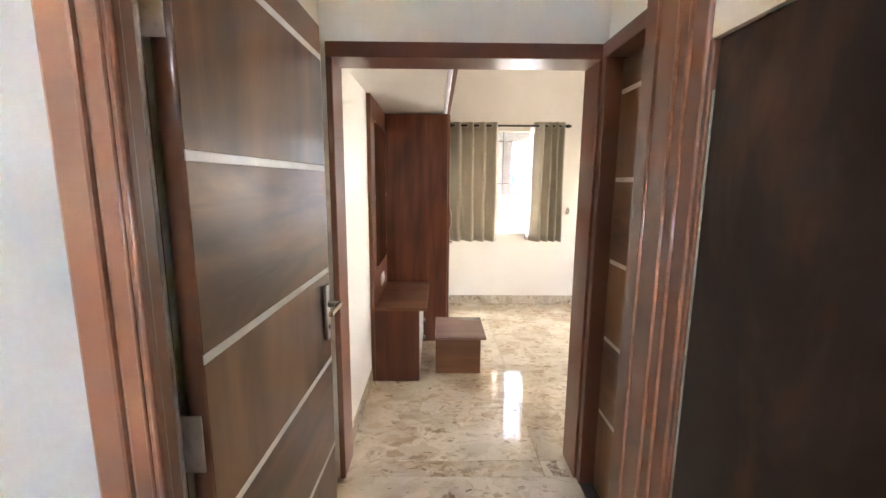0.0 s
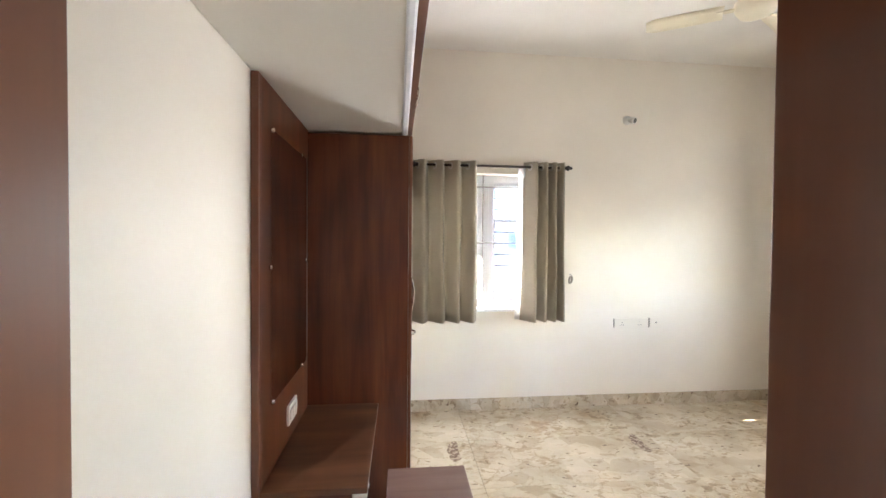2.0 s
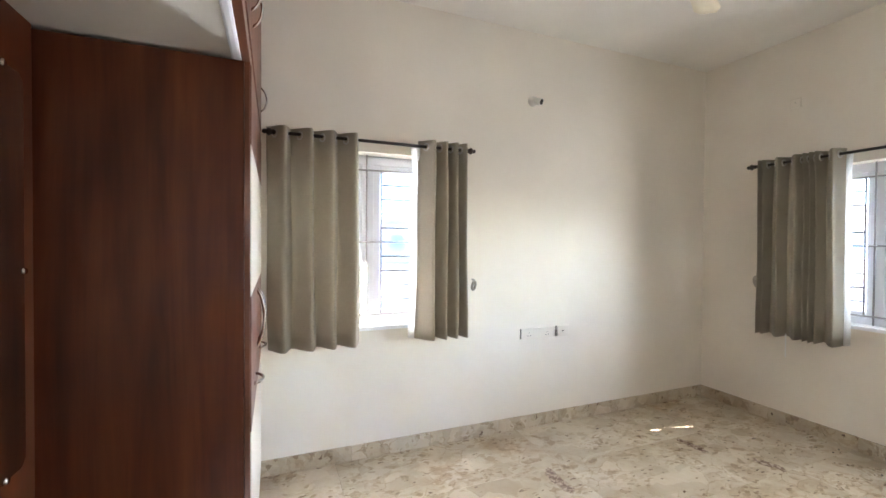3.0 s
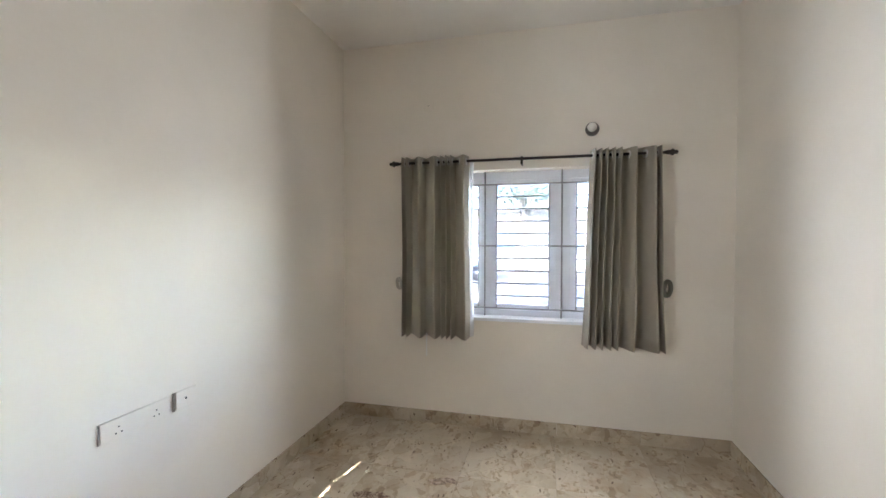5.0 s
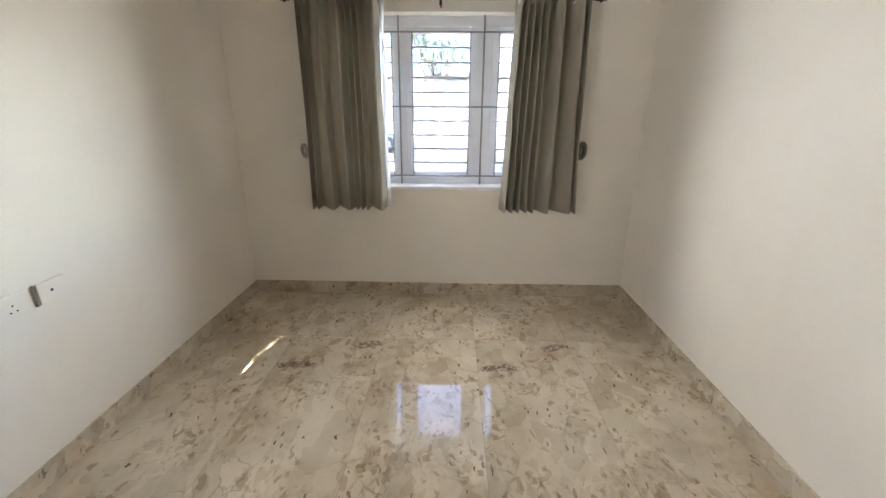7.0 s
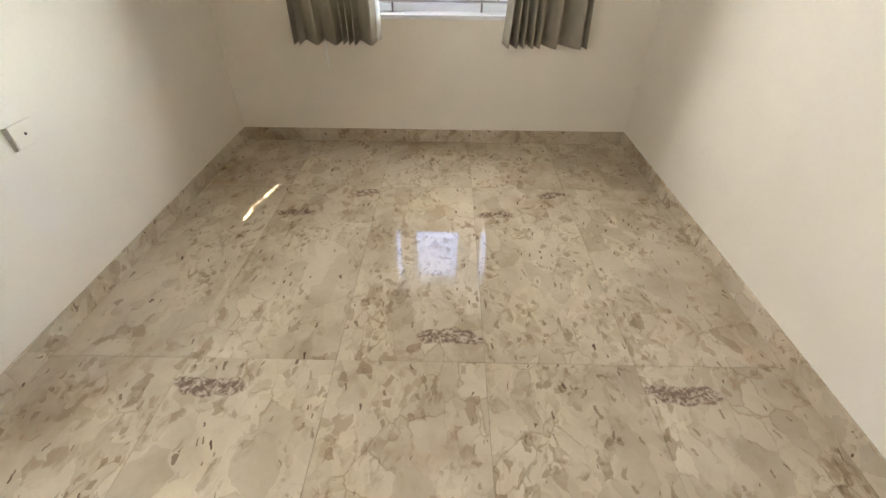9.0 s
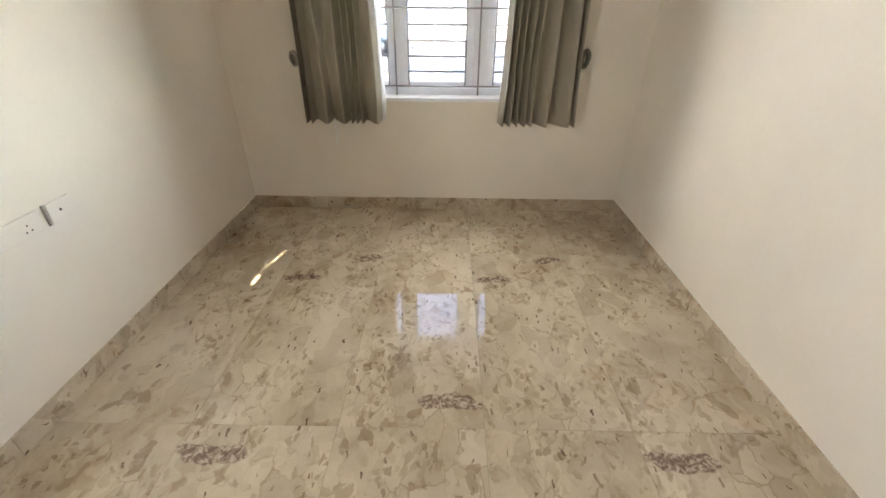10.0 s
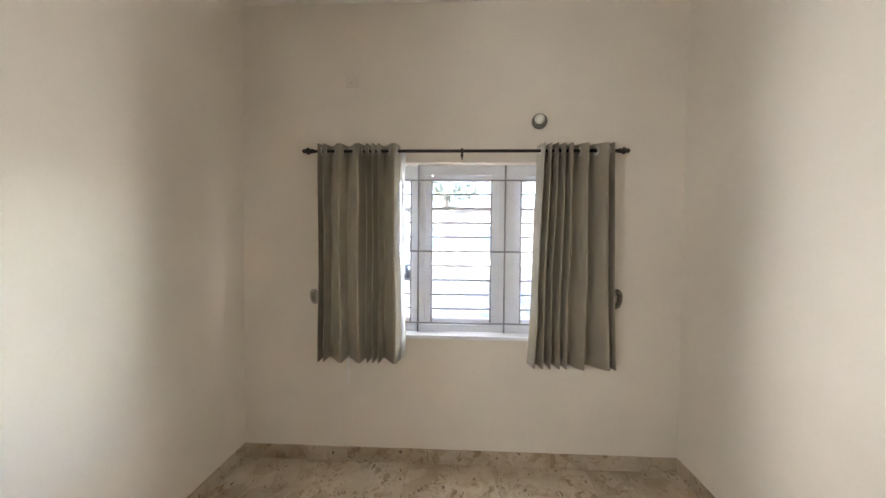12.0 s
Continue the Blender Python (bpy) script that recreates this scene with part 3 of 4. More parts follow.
hp = thing("wall_panel", "dark brown veneered panel below the white hall wall", "wall panel", kind="structure")
part("panel", boxes(((0.314, -1.0, 0), (0.38, H0 - 0.012, 1.683)), bevel=0.004), DARK_WOOD, hp)
part("edge_strip", boxes(((0.308, H0 - 0.012, 0), (0.318, H0 - 0.002, 1.683)), bevel=0.002), FRAME_Z, hp)


part("filler_line", boxes(((0.3118, H0 - 0.0150, 0), (0.3150, H0 - 0.0125, 1.62)), bevel=0.0005), STRIP, hp, "pale filler line along the joint")


# ---- loft and wardrobe ----
def pull(parent, a, b, out, r=0.006):
    """A bowed bar handle from a to b."""
    a, b, out = Vector(a), Vector(b), Vector(out)
    pts = [a + (b - a) * t + out * (0.032 * math.sin(math.pi * t) ** 0.6) for t in [k / 10 for k in range(11)]]
    return part("handle", tube(pts, r), CHROME, parent, "chrome bow handle", True)


def loft():
    lf = thing("loft_cabinet", "brown laminate loft cupboard with a white underside", "cupboard")
    y0, y1 = DW1 + 0.002, YA - 0.002
    part("soffit", boxes(((XL + 0.002, y0, LOFT_Z), (WX - 0.035, y1, LOFT_Z + 0.03))), WHITE, lf, "white painted underside")
    part("edge_trim", boxes(((WX - 0.060, y0, LOFT_Z - 0.012), (WX - 0.030, y1, LOFT_Z + 0.03)), bevel=0.008), UPVC, lf, "white edge moulding")
    part("fascia", boxes(((WX - 0.030, y0, LOFT_Z - 0.004), (WX - 0.004, y1, LOFT_Z + 0.05)), bevel=0.002), FRAME_Y, lf)
    part("body", boxes(((XL + 0.002, y0, LOFT_Z + 0.032), (WX - 0.022, y1, ZC - 0.002))), WOOD_Y, lf)
    n = 5
    step = (y1 - y0) / n
    for k in range(n):
        a, b = y0 + k * step, y0 + (k + 1) * step
        dr = part("door", boxes(((WX - 0.020, a + 0.003, LOFT_Z + 0.055), (WX, b - 0.003, ZC - 0.02)), bevel=0.002), WOOD_Z, lf)
        yy = b - 0.06 if k % 2 == 0 else a + 0.06
        pull(dr, (WX, yy, LOFT_Z + 0.16), (WX, yy, LOFT_Z + 0.30), (1, 0, 0), 0.005)


loft()


def wardrobe():
    w = thing("wardrobe", "tall walnut laminate wardrobe with cream bands on its doors", "wardrobe")
    y0, y1, top = 3.85, YA - 0.002, LOFT_Z - 0.013
    part("side_panel", boxes(((XL + 0.002, y0, 0), (WX - 0.022, y0 + 0.02, top)), bevel=0.0015), WOOD_Z, w)
    part("edge_band", boxes(((WX - 0.021, y0, 0), (WX - 0.003, y0 + 0.02, top)), bevel=0.002), FRAME_Z, w)
    part("body", boxes(((XL + 0.002, y0 + 0.021, 0.002), (WX - 0.022, y1, top - 0.002))), WOOD_Z, w)
    part("plinth", boxes(((WX - 0.020, y0 + 0.021, 0.002), (WX - 0.006, y1, 0.075)), bevel=0.001), WOOD_Y, w)
    ym = (y0 + y1) / 2

    def front(pname, a, b, z0, z1, mat, parent):
        return part(pname, boxes(((WX - 0.020, a + 0.002, z0 + 0.0015), (WX, b - 0.002, z1 - 0.0015)), bevel=0.0015), mat, parent)
    for k, (a, b) in enumerate(((y0 + 0.021, ym), (ym, y1))):
        dr = front("door", a, b, 1.80, top, WOOD_Z, w)
        front("band", a, b, 1.275, 1.80, CREAM, dr)
        front("band", a, b, 0.955, 1.275, WOOD_Z, dr)
        yy = b - 0.05 if k == 0 else a + 0.05
        pull(dr, (WX, yy, 0.98), (WX, yy, 1.24), (1, 0, 0), 0.008)
        lo = front("lower_door", a, b, 0.08, 0.80, CREAM, w)
        dw = front("drawer", a, b, 0.80, 0.955, WOOD_Y, w)
        pull(dw, (WX, (a + b) / 2 - 0.07, 0.90), (WX, (a + b) / 2 + 0.07, 0.90), (1, 0, 0), 0.006)


wardrobe()


# ---- dressing table ----
def dressing_table():
    d = thing("dressing_table", "low walnut laminate dressing table with cream drawer fronts", "dressing table")
    y0, y1 = 3.045, 3.848
    part("top", boxes(((XL + 0.03, y0 - 0.006, 0.552), (-0.115, y1, 0.575)), bevel=0.002), WOOD_X, d)
    part("side_panel", boxes(((XL + 0.03, y0, 0), (-0.172, y0 + 0.018, 0.551)), bevel=0.0015), WOOD_Z, d)
    part("side_panel", boxes(((XL + 0.03, y1 - 0.018, 0.08), (-0.172, y1, 0.551)), bevel=0.0015), WOOD_Z, d)
    part("body", boxes(((XL + 0.03, y0 + 0.019, 0.08), (-0.19, y1 - 0.019, 0.550))), WOOD_Y, d)
    n = 3
    for k in range(n):
        z0 = 0.085 + k * 0.154
        dr = part("drawer", boxes(((-0.189, y0 + 0.02, z0), (-0.168, y1 - 0.02, z0 + 0.150)), bevel=0.002), CREAM, d, "cream drawer front")
        pull(dr, (-0.168, 3.38, z0 + 0.11), (-0.168, 3.50, z0 + 0.11), (1, 0, 0), 0.004)
    p = thing("mirror_panel", "walnut laminate back panel above the dressing table", "wall panel")
    px = XL + 0.028
    part("panel", boxes(((XL + 0.001, 3.062, 0.0), (px, 3.849, LOFT_Z - 0.002)), bevel=0.0015), WOOD_Z, p)
    part("edge_band", boxes(((XL + 0.001, 3.042, 0.0), (px, 3.061, LOFT_Z - 0.002)), bevel=0.002), FRAME_Z, p)
    mr = thing("dressing_mirror", "tall frameless mirror held by small steel clips", "mirror")
    a, b, z0, z1 = 3.17, 3.785, 0.845, 1.915
    bm = bmesh.new()
    c = 0.02
    outline = ((a, z0), (b - c, z0), (b, z0 + c), (b, z1 - c), (b - c, z1), (a, z1))
    back = [bm.verts.new((px + 0.002, y, z)) for y, z in outline]
    face = [bm.verts.new((px + 0.007, y, z)) for y, z in outline]
    bm.faces.new(back)
    bm.faces.new(face)
    for k in range(len(outline)):
        q = (k + 1) % len(outline)
        bm.faces.new((back[k], back[q], face[q], face[k]))
    part("mirror_glass", bm, MIRROR, mr)
    for y, z in ((a, 1.38), (b, 1.38), (a + 0.03, z0), (b - 0.09, z0 + 0.0), (a + 0.03, z1), (b - 0.09, z1)):
        part("clip", lathe(((0.011, 0), (0.011, 0.006), (0.008, 0.010)), Matrix.Translation((px + 0.001, y, z)) @ pose(0, 0, 0, 0, 90, 0), 14), CHROME, mr, "steel mirror clip", True)
    s = thing("wall_switch", "white switch plate on the walnut mirror panel", "switch")
    part("plate", boxes(((px, 3.415, 0.648), (px + 0.012, 3.565, 0.738)), bevel=0.004), PLASTIC, s)
    for k in range(3):
        part("rocker", boxes(((px + 0.012, 3.43 + 0.042 * k, 0.67), (px + 0.017, 3.465 + 0.042 * k, 0.716)), bevel=0.002), PLASTIC, s)


dressing_table()


def stool():
    st = thing("stool", "low walnut laminate box stool by the dressing table", "stool")
    part("seat", boxes(((-0.055, 3.160, 0.280), (0.345, 3.656, 0.302)), bevel=0.003), STOOL_TOP, st, "sheened walnut seat board")
    part("side_panel", boxes(((-0.050, 3.172, 0), (0.302, 3.190, 0.279)), bevel=0.002), WOOD_X, st)
    part("side_panel", boxes(((-0.050, 3.625, 0), (0.302, 3.643, 0.279)), bevel=0.002), WOOD_X, st)
    part("end_panel", boxes(((-0.050, 3.191, 0), (-0.032, 3.624, 0.279)), bevel=0.002), WOOD_Y, st)
    part("end_panel", boxes(((0.284, 3.191, 0), (0.302, 3.624, 0.279)), bevel=0.002), WOOD_Y, st)


stool()


# ---- curtains ----
def curtain(to, top, bottom, z0, z1, widths, depth, seed, label):
    """A pleated eyelet curtain. top, bottom: its ends along the wall at the two heights;
    widths: how wide each half pleat spreads, from the first end to the second."""
    cu = thing("curtain", label, "curtain", "eyelet curtains")
    rng = random.Random(seed)
    halves = len(widths)
    nu, nz = halves * 12, 16
    knots = [sum(widths[:k]) / sum(widths) for k in range(halves + 1)]
    sway = [0.0] + [rng.uniform(-0.35, 0.35) * min(widths[k], widths[k - 1]) / sum(widths) for k in range(1, halves)] + [0.0]
    amp = [rng.uniform(0.8, 1.1) for _ in range(halves + 1)]

    def point(i, f):
        k = min(i // 12, halves - 1)
        q = i / 12 - k
        low, high = knots[k] + sway[k] * (1 - f), knots[k + 1] + sway[k + 1] * (1 - f)
        # broad at the ridge, narrow at the crease
        g = low + (high - low) * (q ** 1.1 if k % 2 == 0 else 1 - (1 - q) ** 1.1)
        u = (top[0] + (top[1] - top[0]) * g) * f + (bottom[0] + (bottom[1] - bottom[0]) * g) * (1 - f)
        a = amp[k] * (1 - q) + amp[k + 1] * q
        wave = math.cos(math.pi * (q + k % 2))
        wave = 0.78 * wave + 0.22 * (1 - 2 * q) * (1 - 2 * (k % 2))
        d = -0.092 + depth * wave * (1.0 if f > 0.9 else a * (0.8 + 0.2 * f))
        u += 0.006 * math.sin(7 * f + 9 * g + seed) * (1 - f)
        return Vector(to(u, d, z0 + (z1 - z0) * f + (0.004 * wave if f > 0.98 or f < 0.02 else 0)))

    back = Vector(to(0, 1, 0)) - Vector(to(0, 0, 0))

    def sheet(f0, f1, rows, offset=0.0):
        bm = bmesh.new()
        grid = [[bm.verts.new(point(i, f0 + (f1 - f0) * j / rows) + back * offset) for i in range(nu + 1)] for j in range(rows + 1)]
        for j in range(rows):
            for i in range(nu):
                bm.faces.new((grid[j][i], grid[j][i + 1], grid[j + 1][i + 1], grid[j + 1][i]))
        return bm
    ob = part("fabric", sheet(0.0, 1.0, nz), CURTAIN, cu, "", True)
    sd = ob.modifiers.new("thickness", "SOLIDIFY")
    sd.thickness = 0.003
    part("hem", sheet(0.004, 0.062, 3, 0.0035), CURTAIN, cu, "turned-up hem", True)
    zr = z1 - 0.045
    for k in range(halves):
        # each ring sits in the flank of its half pleat, where the rod goes through
        i = k * 12 + 6
        p, q = point(i - 1, 0.965), point(i + 1, 0.965)
        side = Vector((q.x - p.x, q.y - p.y, 0)).normalized()
        c = Vector(((p.x + q.x) / 2, (p.y + q.y) / 2, zr))
        pts = [c + side * 0.023 * math.cos(a) + Vector((0, 0, 0.023 * math.sin(a))) for a in (2 * math.pi * j / 16 for j in range(16))]
        part("eyelet", tube(pts, 0.0065, 8, True), NICKEL, cu, "chrome eyelet ring", True)
    return cu


def lining_edge(cu, to, u, inner, z0, z1):
    """The turned-back white lining along a curtain's inner edge, swaying a little and wider towards the hem."""
    bm = bmesh.new()
    way = inner - u
    rows = []
    for k in range(25):
        f = k / 24
        z = z0 + (z1 - z0) * f
        rows.append([bm.verts.new(to(u + way * (e * (1 + 0.25 * math.sin(9 * z)) + 0.5 * max(0.0, 0.2 - f)), -0.048 + 0.03 * e, z)) for e in (0.0, 0.5, 1.0)])
    for lo, hi in zip(rows, rows[1:]):
        for k in range(2):
            bm.faces.new((lo[k], lo[k + 1], hi[k + 1], hi[k]))
    ob = part("lining_edge", bm, LINING, cu, "white lining edge", True)
    ob.modifiers.new("thickness", "SOLIDIFY").thickness = 0.002


def curtain_rod(to, u0, u1, z, brackets, label):
    r = thing("curtain_rod", label, "curtain rod")
    d = -0.092
    part("pole", rod(bmesh.new(), to(u0 + 0.05, d, z), to(u1 - 0.05, d, z), 0.0105, 14), BLACK, r, smooth=True)
    for u, s in ((u0, 1), (u1, -1)):
        a, b = Vector(to(u, d, z)), Vector(to(u + s * 0.1, d, z))
        m = Matrix.Translation(a) @ (b - a).to_track_quat("Z", "Y").to_matrix().to_4x4()
        prof = ((0.004, 0.0), (0.012, 0.006), (0.016, 0.014), (0.012, 0.022), (0.015, 0.026), (0.023, 0.034), (0.024, 0.042), (0.016, 0.052), (0.014, 0.060), (0.018, 0.064), (0.014, 0.070), (0.0125, 0.085))
        part("finial", lathe(prof, m), BLACK, r, "turned dark finial", True)
    for u in brackets:
        br = part("bracket", boxes((to(u - 0.009, -0.105, z - 0.042), to(u + 0.009, -0.088, z + 0.016)), bevel=0.003), BLACK, r)
        part("bracket_arm", boxes((to(u - 0.006, -0.09, z - 0.040), to(u + 0.006, 0.0, z - 0.028)), bevel=0.002), BLACK, br)


def tieback(to, u, z, label, size=1.0, band=TIE):
    t = thing("curtain_tieback", label, "tieback")
    hook = rod(bmesh.new(), to(u, 0.0, z + 0.045), to(u, -0.05, z + 0.045), 0.005, 10)
    part("hook", hook, STEEL, t, smooth=True)
    pts = [Vector(to(u + size * 0.022 * math.sin(a), -0.035 - 0.012 * math.cos(a), z + 0.052 * size * math.cos(a))) for a in (2 * math.pi * k / 20 for k in range(20))]
    part("loop", tube(pts, 0.0165 * size, 8, True), band, t, "looped cloth band", True)


curtain_rod(on_north, 0.075, 1.492, 2.125, (1.40,), "dark iron curtain rod on the far wall")
curtain_rod(on_east, 2.515, 4.645, 2.125, (3.585,), "dark iron curtain rod above the wide window")
curtain(on_north, (0.10, 0.655), (0.11, 0.665), 0.795, 2.162, (1.5, 0.5, 1.7, 0.3, 1.6, 0.6, 1.5, 0.4), 0.055, 3, "grey-beige eyelet curtain drawn beside the narrow window")
gathered = curtain(on_north, (1.075, 1.415), (1.055, 1.440), 0.795, 2.168, (1.4, 0.4, 1.0, 0.35, 0.9, 0.3, 0.8, 0.25), 0.055, 5, "grey-beige eyelet curtain gathered beside the narrow window")
lining_edge(gathered, on_north, 1.085, 1.03, 0.80, 2.14)
drape = curtain(on_east, (4.54, 4.0), (4.54, 3.985), 0.735, 2.168, (0.25, 0.15, 0.25, 0.15, 1.1, 0.2, 1.2, 0.25, 0.3, 0.12, 0.35, 0.12, 0.3, 0.12, 1.1, 0.2), 0.070, 7, "grey-beige eyelet curtain gathered on the wide window")
lining_edge(drape, on_east, 3.990, 3.966, 0.742, 2.142)
# thin white strip added in place of a streak of light on the wall
part("hem_ribbon", boxes(((3.926, 4.329, 0.575), (3.929, 4.339, 0.76)), bevel=0.001), LINING, drape, "white strip for the streak of light below the hem")
curtain(on_east, (3.09, 2.625), (3.14, 2.585), 0.725, 2.168, (0.34, 0.14, 0.38, 0.14, 0.36, 0.14, 0.42, 0.14, 0.4, 0.16, 1.0, 0.14, 1.35, 0.12, 0.3, 0.12), 0.072, 9, "grey-beige eyelet curtain bunched on the wide window")
tieback(on_east, 4.585, 1.15, "pale grey cloth tieback hanging on a wall hook", 0.8, PALE_TIE)
tieback(on_east, 2.56, 1.165, "grey cloth tieback hanging on a wall hook")
tieback(on_north, 1.515, 1.15, "pale cloth tieback hanging on a wall hook", 0.6, PALE_TIE)


# ---- wall fittings ----
def bulb_holder(at, normal, aim, label):
    h = thing("lamp_holder", label, "lamp holder")
    at, normal, aim = Vector(at), Vector(normal).normalized(), Vector(aim).normalized()
    q = normal.to_track_quat("Z", "Y").to_matrix().to_4x4()
    part("base", lathe(((0.040, 0.0), (0.040, 0.010), (0.034, 0.018), (0.026, 0.030), (0.022, 0.040)), Matrix.Translation(at) @ q), PLASTIC, h, smooth=True)
    q2 = aim.to_track_quat("Z", "Y").to_matrix().to_4x4()
    neck = at + normal * 0.03
    part("socket", lathe(((0.024, 0.0), (0.026, 0.03), (0.030, 0.045), (0.030, 0.062), (0.024, 0.062)), Matrix.Translation(neck) @ q2), PLASTIC, h, smooth=True)
    part("socket_mouth", lathe(((0.021, 0.0), (0.021, 0.006)), Matrix.Translation(neck + aim * 0.060) @ q2), DARK_PLASTIC, h, "dark empty socket mouth", True)


bulb_holder((2.035, YA, 2.585), (0, -1, 0), (0.45, -0.8, -0.35), "white angled wall lamp holder with an empty socket")


def round_cap(at, label):
    c = thing("wall_vent_cap", label, "vent cap")
    m = Matrix.Translation(at) @ pose(0, 0, 0, 0, -90, 0)
    part("rim", lathe(((0.050, 0.0), (0.050, 0.022), (0.044, 0.034), (0.030, 0.036)), m, 28), DARK_STEEL, c, "grey metal rim", True)
    part("cap", lathe(((0.034, 0.030), (0.032, 0.048), (0.018, 0.060)), m @ pose(0.008, 0.004, 0), 24), PLASTIC, c, "bright cap", True)


round_cap((XB, 3.075, 2.335), "round metal fitting on the wall above the window")


def socket_plate(name, to, u0, u1, z0, z1, holes, label):
    s = thing(name, label, "socket")
    part("plate", boxes((to(u0, -0.010, z0), to(u1, 0, z1)), bevel=0.003), WALL, s)
    for u, z, r in holes:
        part("hole", rod(bmesh.new(), to(u, -0.0085, z), to(u, -0.0112, z), r, 10), DARK_PLASTIC, s, smooth=True)
    return s


holes = [(u + du, 0.742 + dz, 0.0035) for u in (2.02, 2.19) for du, dz in ((-0.012, -0.01), (0.012, -0.01), (0, 0.014))]
sp = socket_plate("wall_socket", on_north, 1.947, 2.262, 0.708, 0.792, holes, "white double socket plate low on the cream wall")
# grey strips put the shade on the plates' left sides into colour
part("side_strip", boxes((on_north(1.941, -0.007, 0.71), on_north(1.946, 0, 0.79)), bevel=0.001), STRIP, sp, "grey strip for the shaded plate side")
sp = socket_plate("wall_socket", on_north, 2.292, 2.41, 0.708, 0.795, [(2.347, 0.752, 0.006)], "white cable outlet plate with one hole")
part("side_strip", boxes((on_north(2.278, -0.008, 0.708), on_north(2.286, 0, 0.795)), bevel=0.001), STRIP, sp, "grey strip for the shaded plate side")
socket_plate("wall_switch", on_east, 4.30, 4.375, 2.56, 2.635, [(4.337, 2.60, 0.003)], "white outlet plate high on the cream wall")


# ---- ceiling fan ----
def ceiling_fan(x, y, z, turn):
    f = thing("ceiling_fan", "ivory three-blade ceiling fan", "ceiling fan")
    m = Matrix.Translation((x, y, z))
    part("canopy", lathe(((0.02, 0), (0.055, 0.02), (0.06, 0.06)), Matrix.Translation((x, y, ZC - 0.062)), 24), FAN_PAINT, f, smooth=True)
    part("downrod", rod(bmesh.new(), (x, y, z + 0.05), (x, y, ZC - 0.05), 0.011, 12), FAN_PAINT, f, smooth=True)
    part("motor", lathe(((0.05, -0.075), (0.09, -0.06), (0.115, -0.02), (0.115, 0.02), (0.09, 0.05), (0.03, 0.065)), m, 28), FAN_PAINT, f, smooth=True)
    for k in range(3):
        a = turn + k * 2 * math.pi / 3
        mk = m @ Matrix.Rotation(a, 4, "Z")
        bm = bmesh.new()
        rows = []
        for s in range(9):
            t = s / 8
            r = 0.17 + 0.43 * t
            half = 0.055 + 0.018 * t - (0.03 * max(0, t - 0.88) / 0.12)
            rows.append([bm.verts.new(mk @ Vector((r, v * half, -0.012 + 0.016 * v * (1 - 0.4 * t)))) for v in (-1, -0.4, 0.4, 1)])
        for p, q in zip(rows, rows[1:]):
            for c in range(3):
                bm.faces.new((p[c], p[c + 1], q[c + 1], q[c]))
        bl = part("blade", bm, FAN_PAINT, f, smooth=True)
        sd = bl.modifiers.new("thickness", "SOLIDIFY")
        sd.thickness = 0.005
        arm = boxes(((0.09, -0.02, -0.016), (0.21, 0.02, -0.008)), bevel=0.002)
        arm.transform(mk)
        part("blade_arm", arm, FAN_PAINT, bl)


ceiling_fan(2.13, 3.83, 2.93, 0.48)

# ---- outdoors ----
GROUND = plain("dusty ground", (0.44, 0.40, 0.34), 0.9, wear=0.25)
PLASTER = plain("pale house plaster", (0.72, 0.69, 0.62), 0.8, wear=0.08)
ROOFING = plain("grey parapet", (0.5, 0.47, 0.43), 0.8)
SHADE_GLASS = plain("dark window glass", (0.22, 0.32, 0.38), 0.15)
LEAF = plain("leaf green", (0.17, 0.21, 0.10), 0.6, wear=0.3)
BARK = plain("tree bark", (0.36, 0.31, 0.25), 0.9, wear=0.3)
CAR_BLUE = plain("pale blue car paint", (0.25, 0.42, 0.55), 0.25)
RUBBER = plain("tyre rubber", (0.02, 0.02, 0.02), 0.8)
GZ = -0.15
solid("ground", boxes(((-600, -600, GZ - 0.5), (600, 600, GZ))), GROUND, "dusty pale ground and street outside", "ground", "structure")


def compound_wall(name, a, b):
    solid(name, boxes((a, b), bevel=0.01), PLASTER, "pale plastered compound wall", "wall", "structure")


compound_wall("compound_wall", (8.8, -6, GZ), (9.0, 9.0, 0.55))


def house(x0, y0, x1, y1, floors, face):
    h = thing("house", "pale plastered neighbouring house with dark windows", "house")
    top = GZ + floors * 3.1
    part("wall", boxes(((x0, y0, GZ), (x1, y1, top))), PLASTER, h)
    part("roof", boxes(((x0 - 0.3, y0 - 0.3, top), (x1 + 0.3, y1 + 0.3, top + 0.25)), bevel=0.02), ROOFING, h)
    for fl in range(floors):
        z = GZ + 1.0 + fl * 3.1
        length = (x1 - x0) if face == "south" else (y1 - y0)
        n = max(2, int(length / 3))
        for k in range(n):
            u = (k + 0.5) * length / n
            if face == "south":
                a, b, c = (x0 + u - 0.6, y0 - 0.05, z), (x0 + u + 0.6, y0 + 0.05, z + 1.3), (0.06, 0, 0.06)
            else:
                a, b, c = (x0 - 0.05, y0 + u - 0.6, z), (x0 + 0.05, y0 + u + 0.6, z + 1.3), (0, 0.06, 0.06)
            wn_ = part("window", boxes((a, b), bevel=0.01), UPVC, h)
            s = 0.06 if face == "south" else 0.0
            a2 = (a[0] + s, a[1] - 0.02 if face == "south" else a[1] + 0.06, a[2] + 0.06)
            b2 = (b[0] - s, b[1], b[2] - 0.06) if face == "south" else (b[0], b[1] - 0.06, b[2] - 0.06)
            if face != "south":
                a2 = (a[0] - 0.02, a2[1], a2[2])
            part("pane", boxes((a2, b2)), SHADE_GLASS, wn_)


house(-9, 34, 14, 42, 1, "south")
house(24, -3, 32, 14, 1, "west")


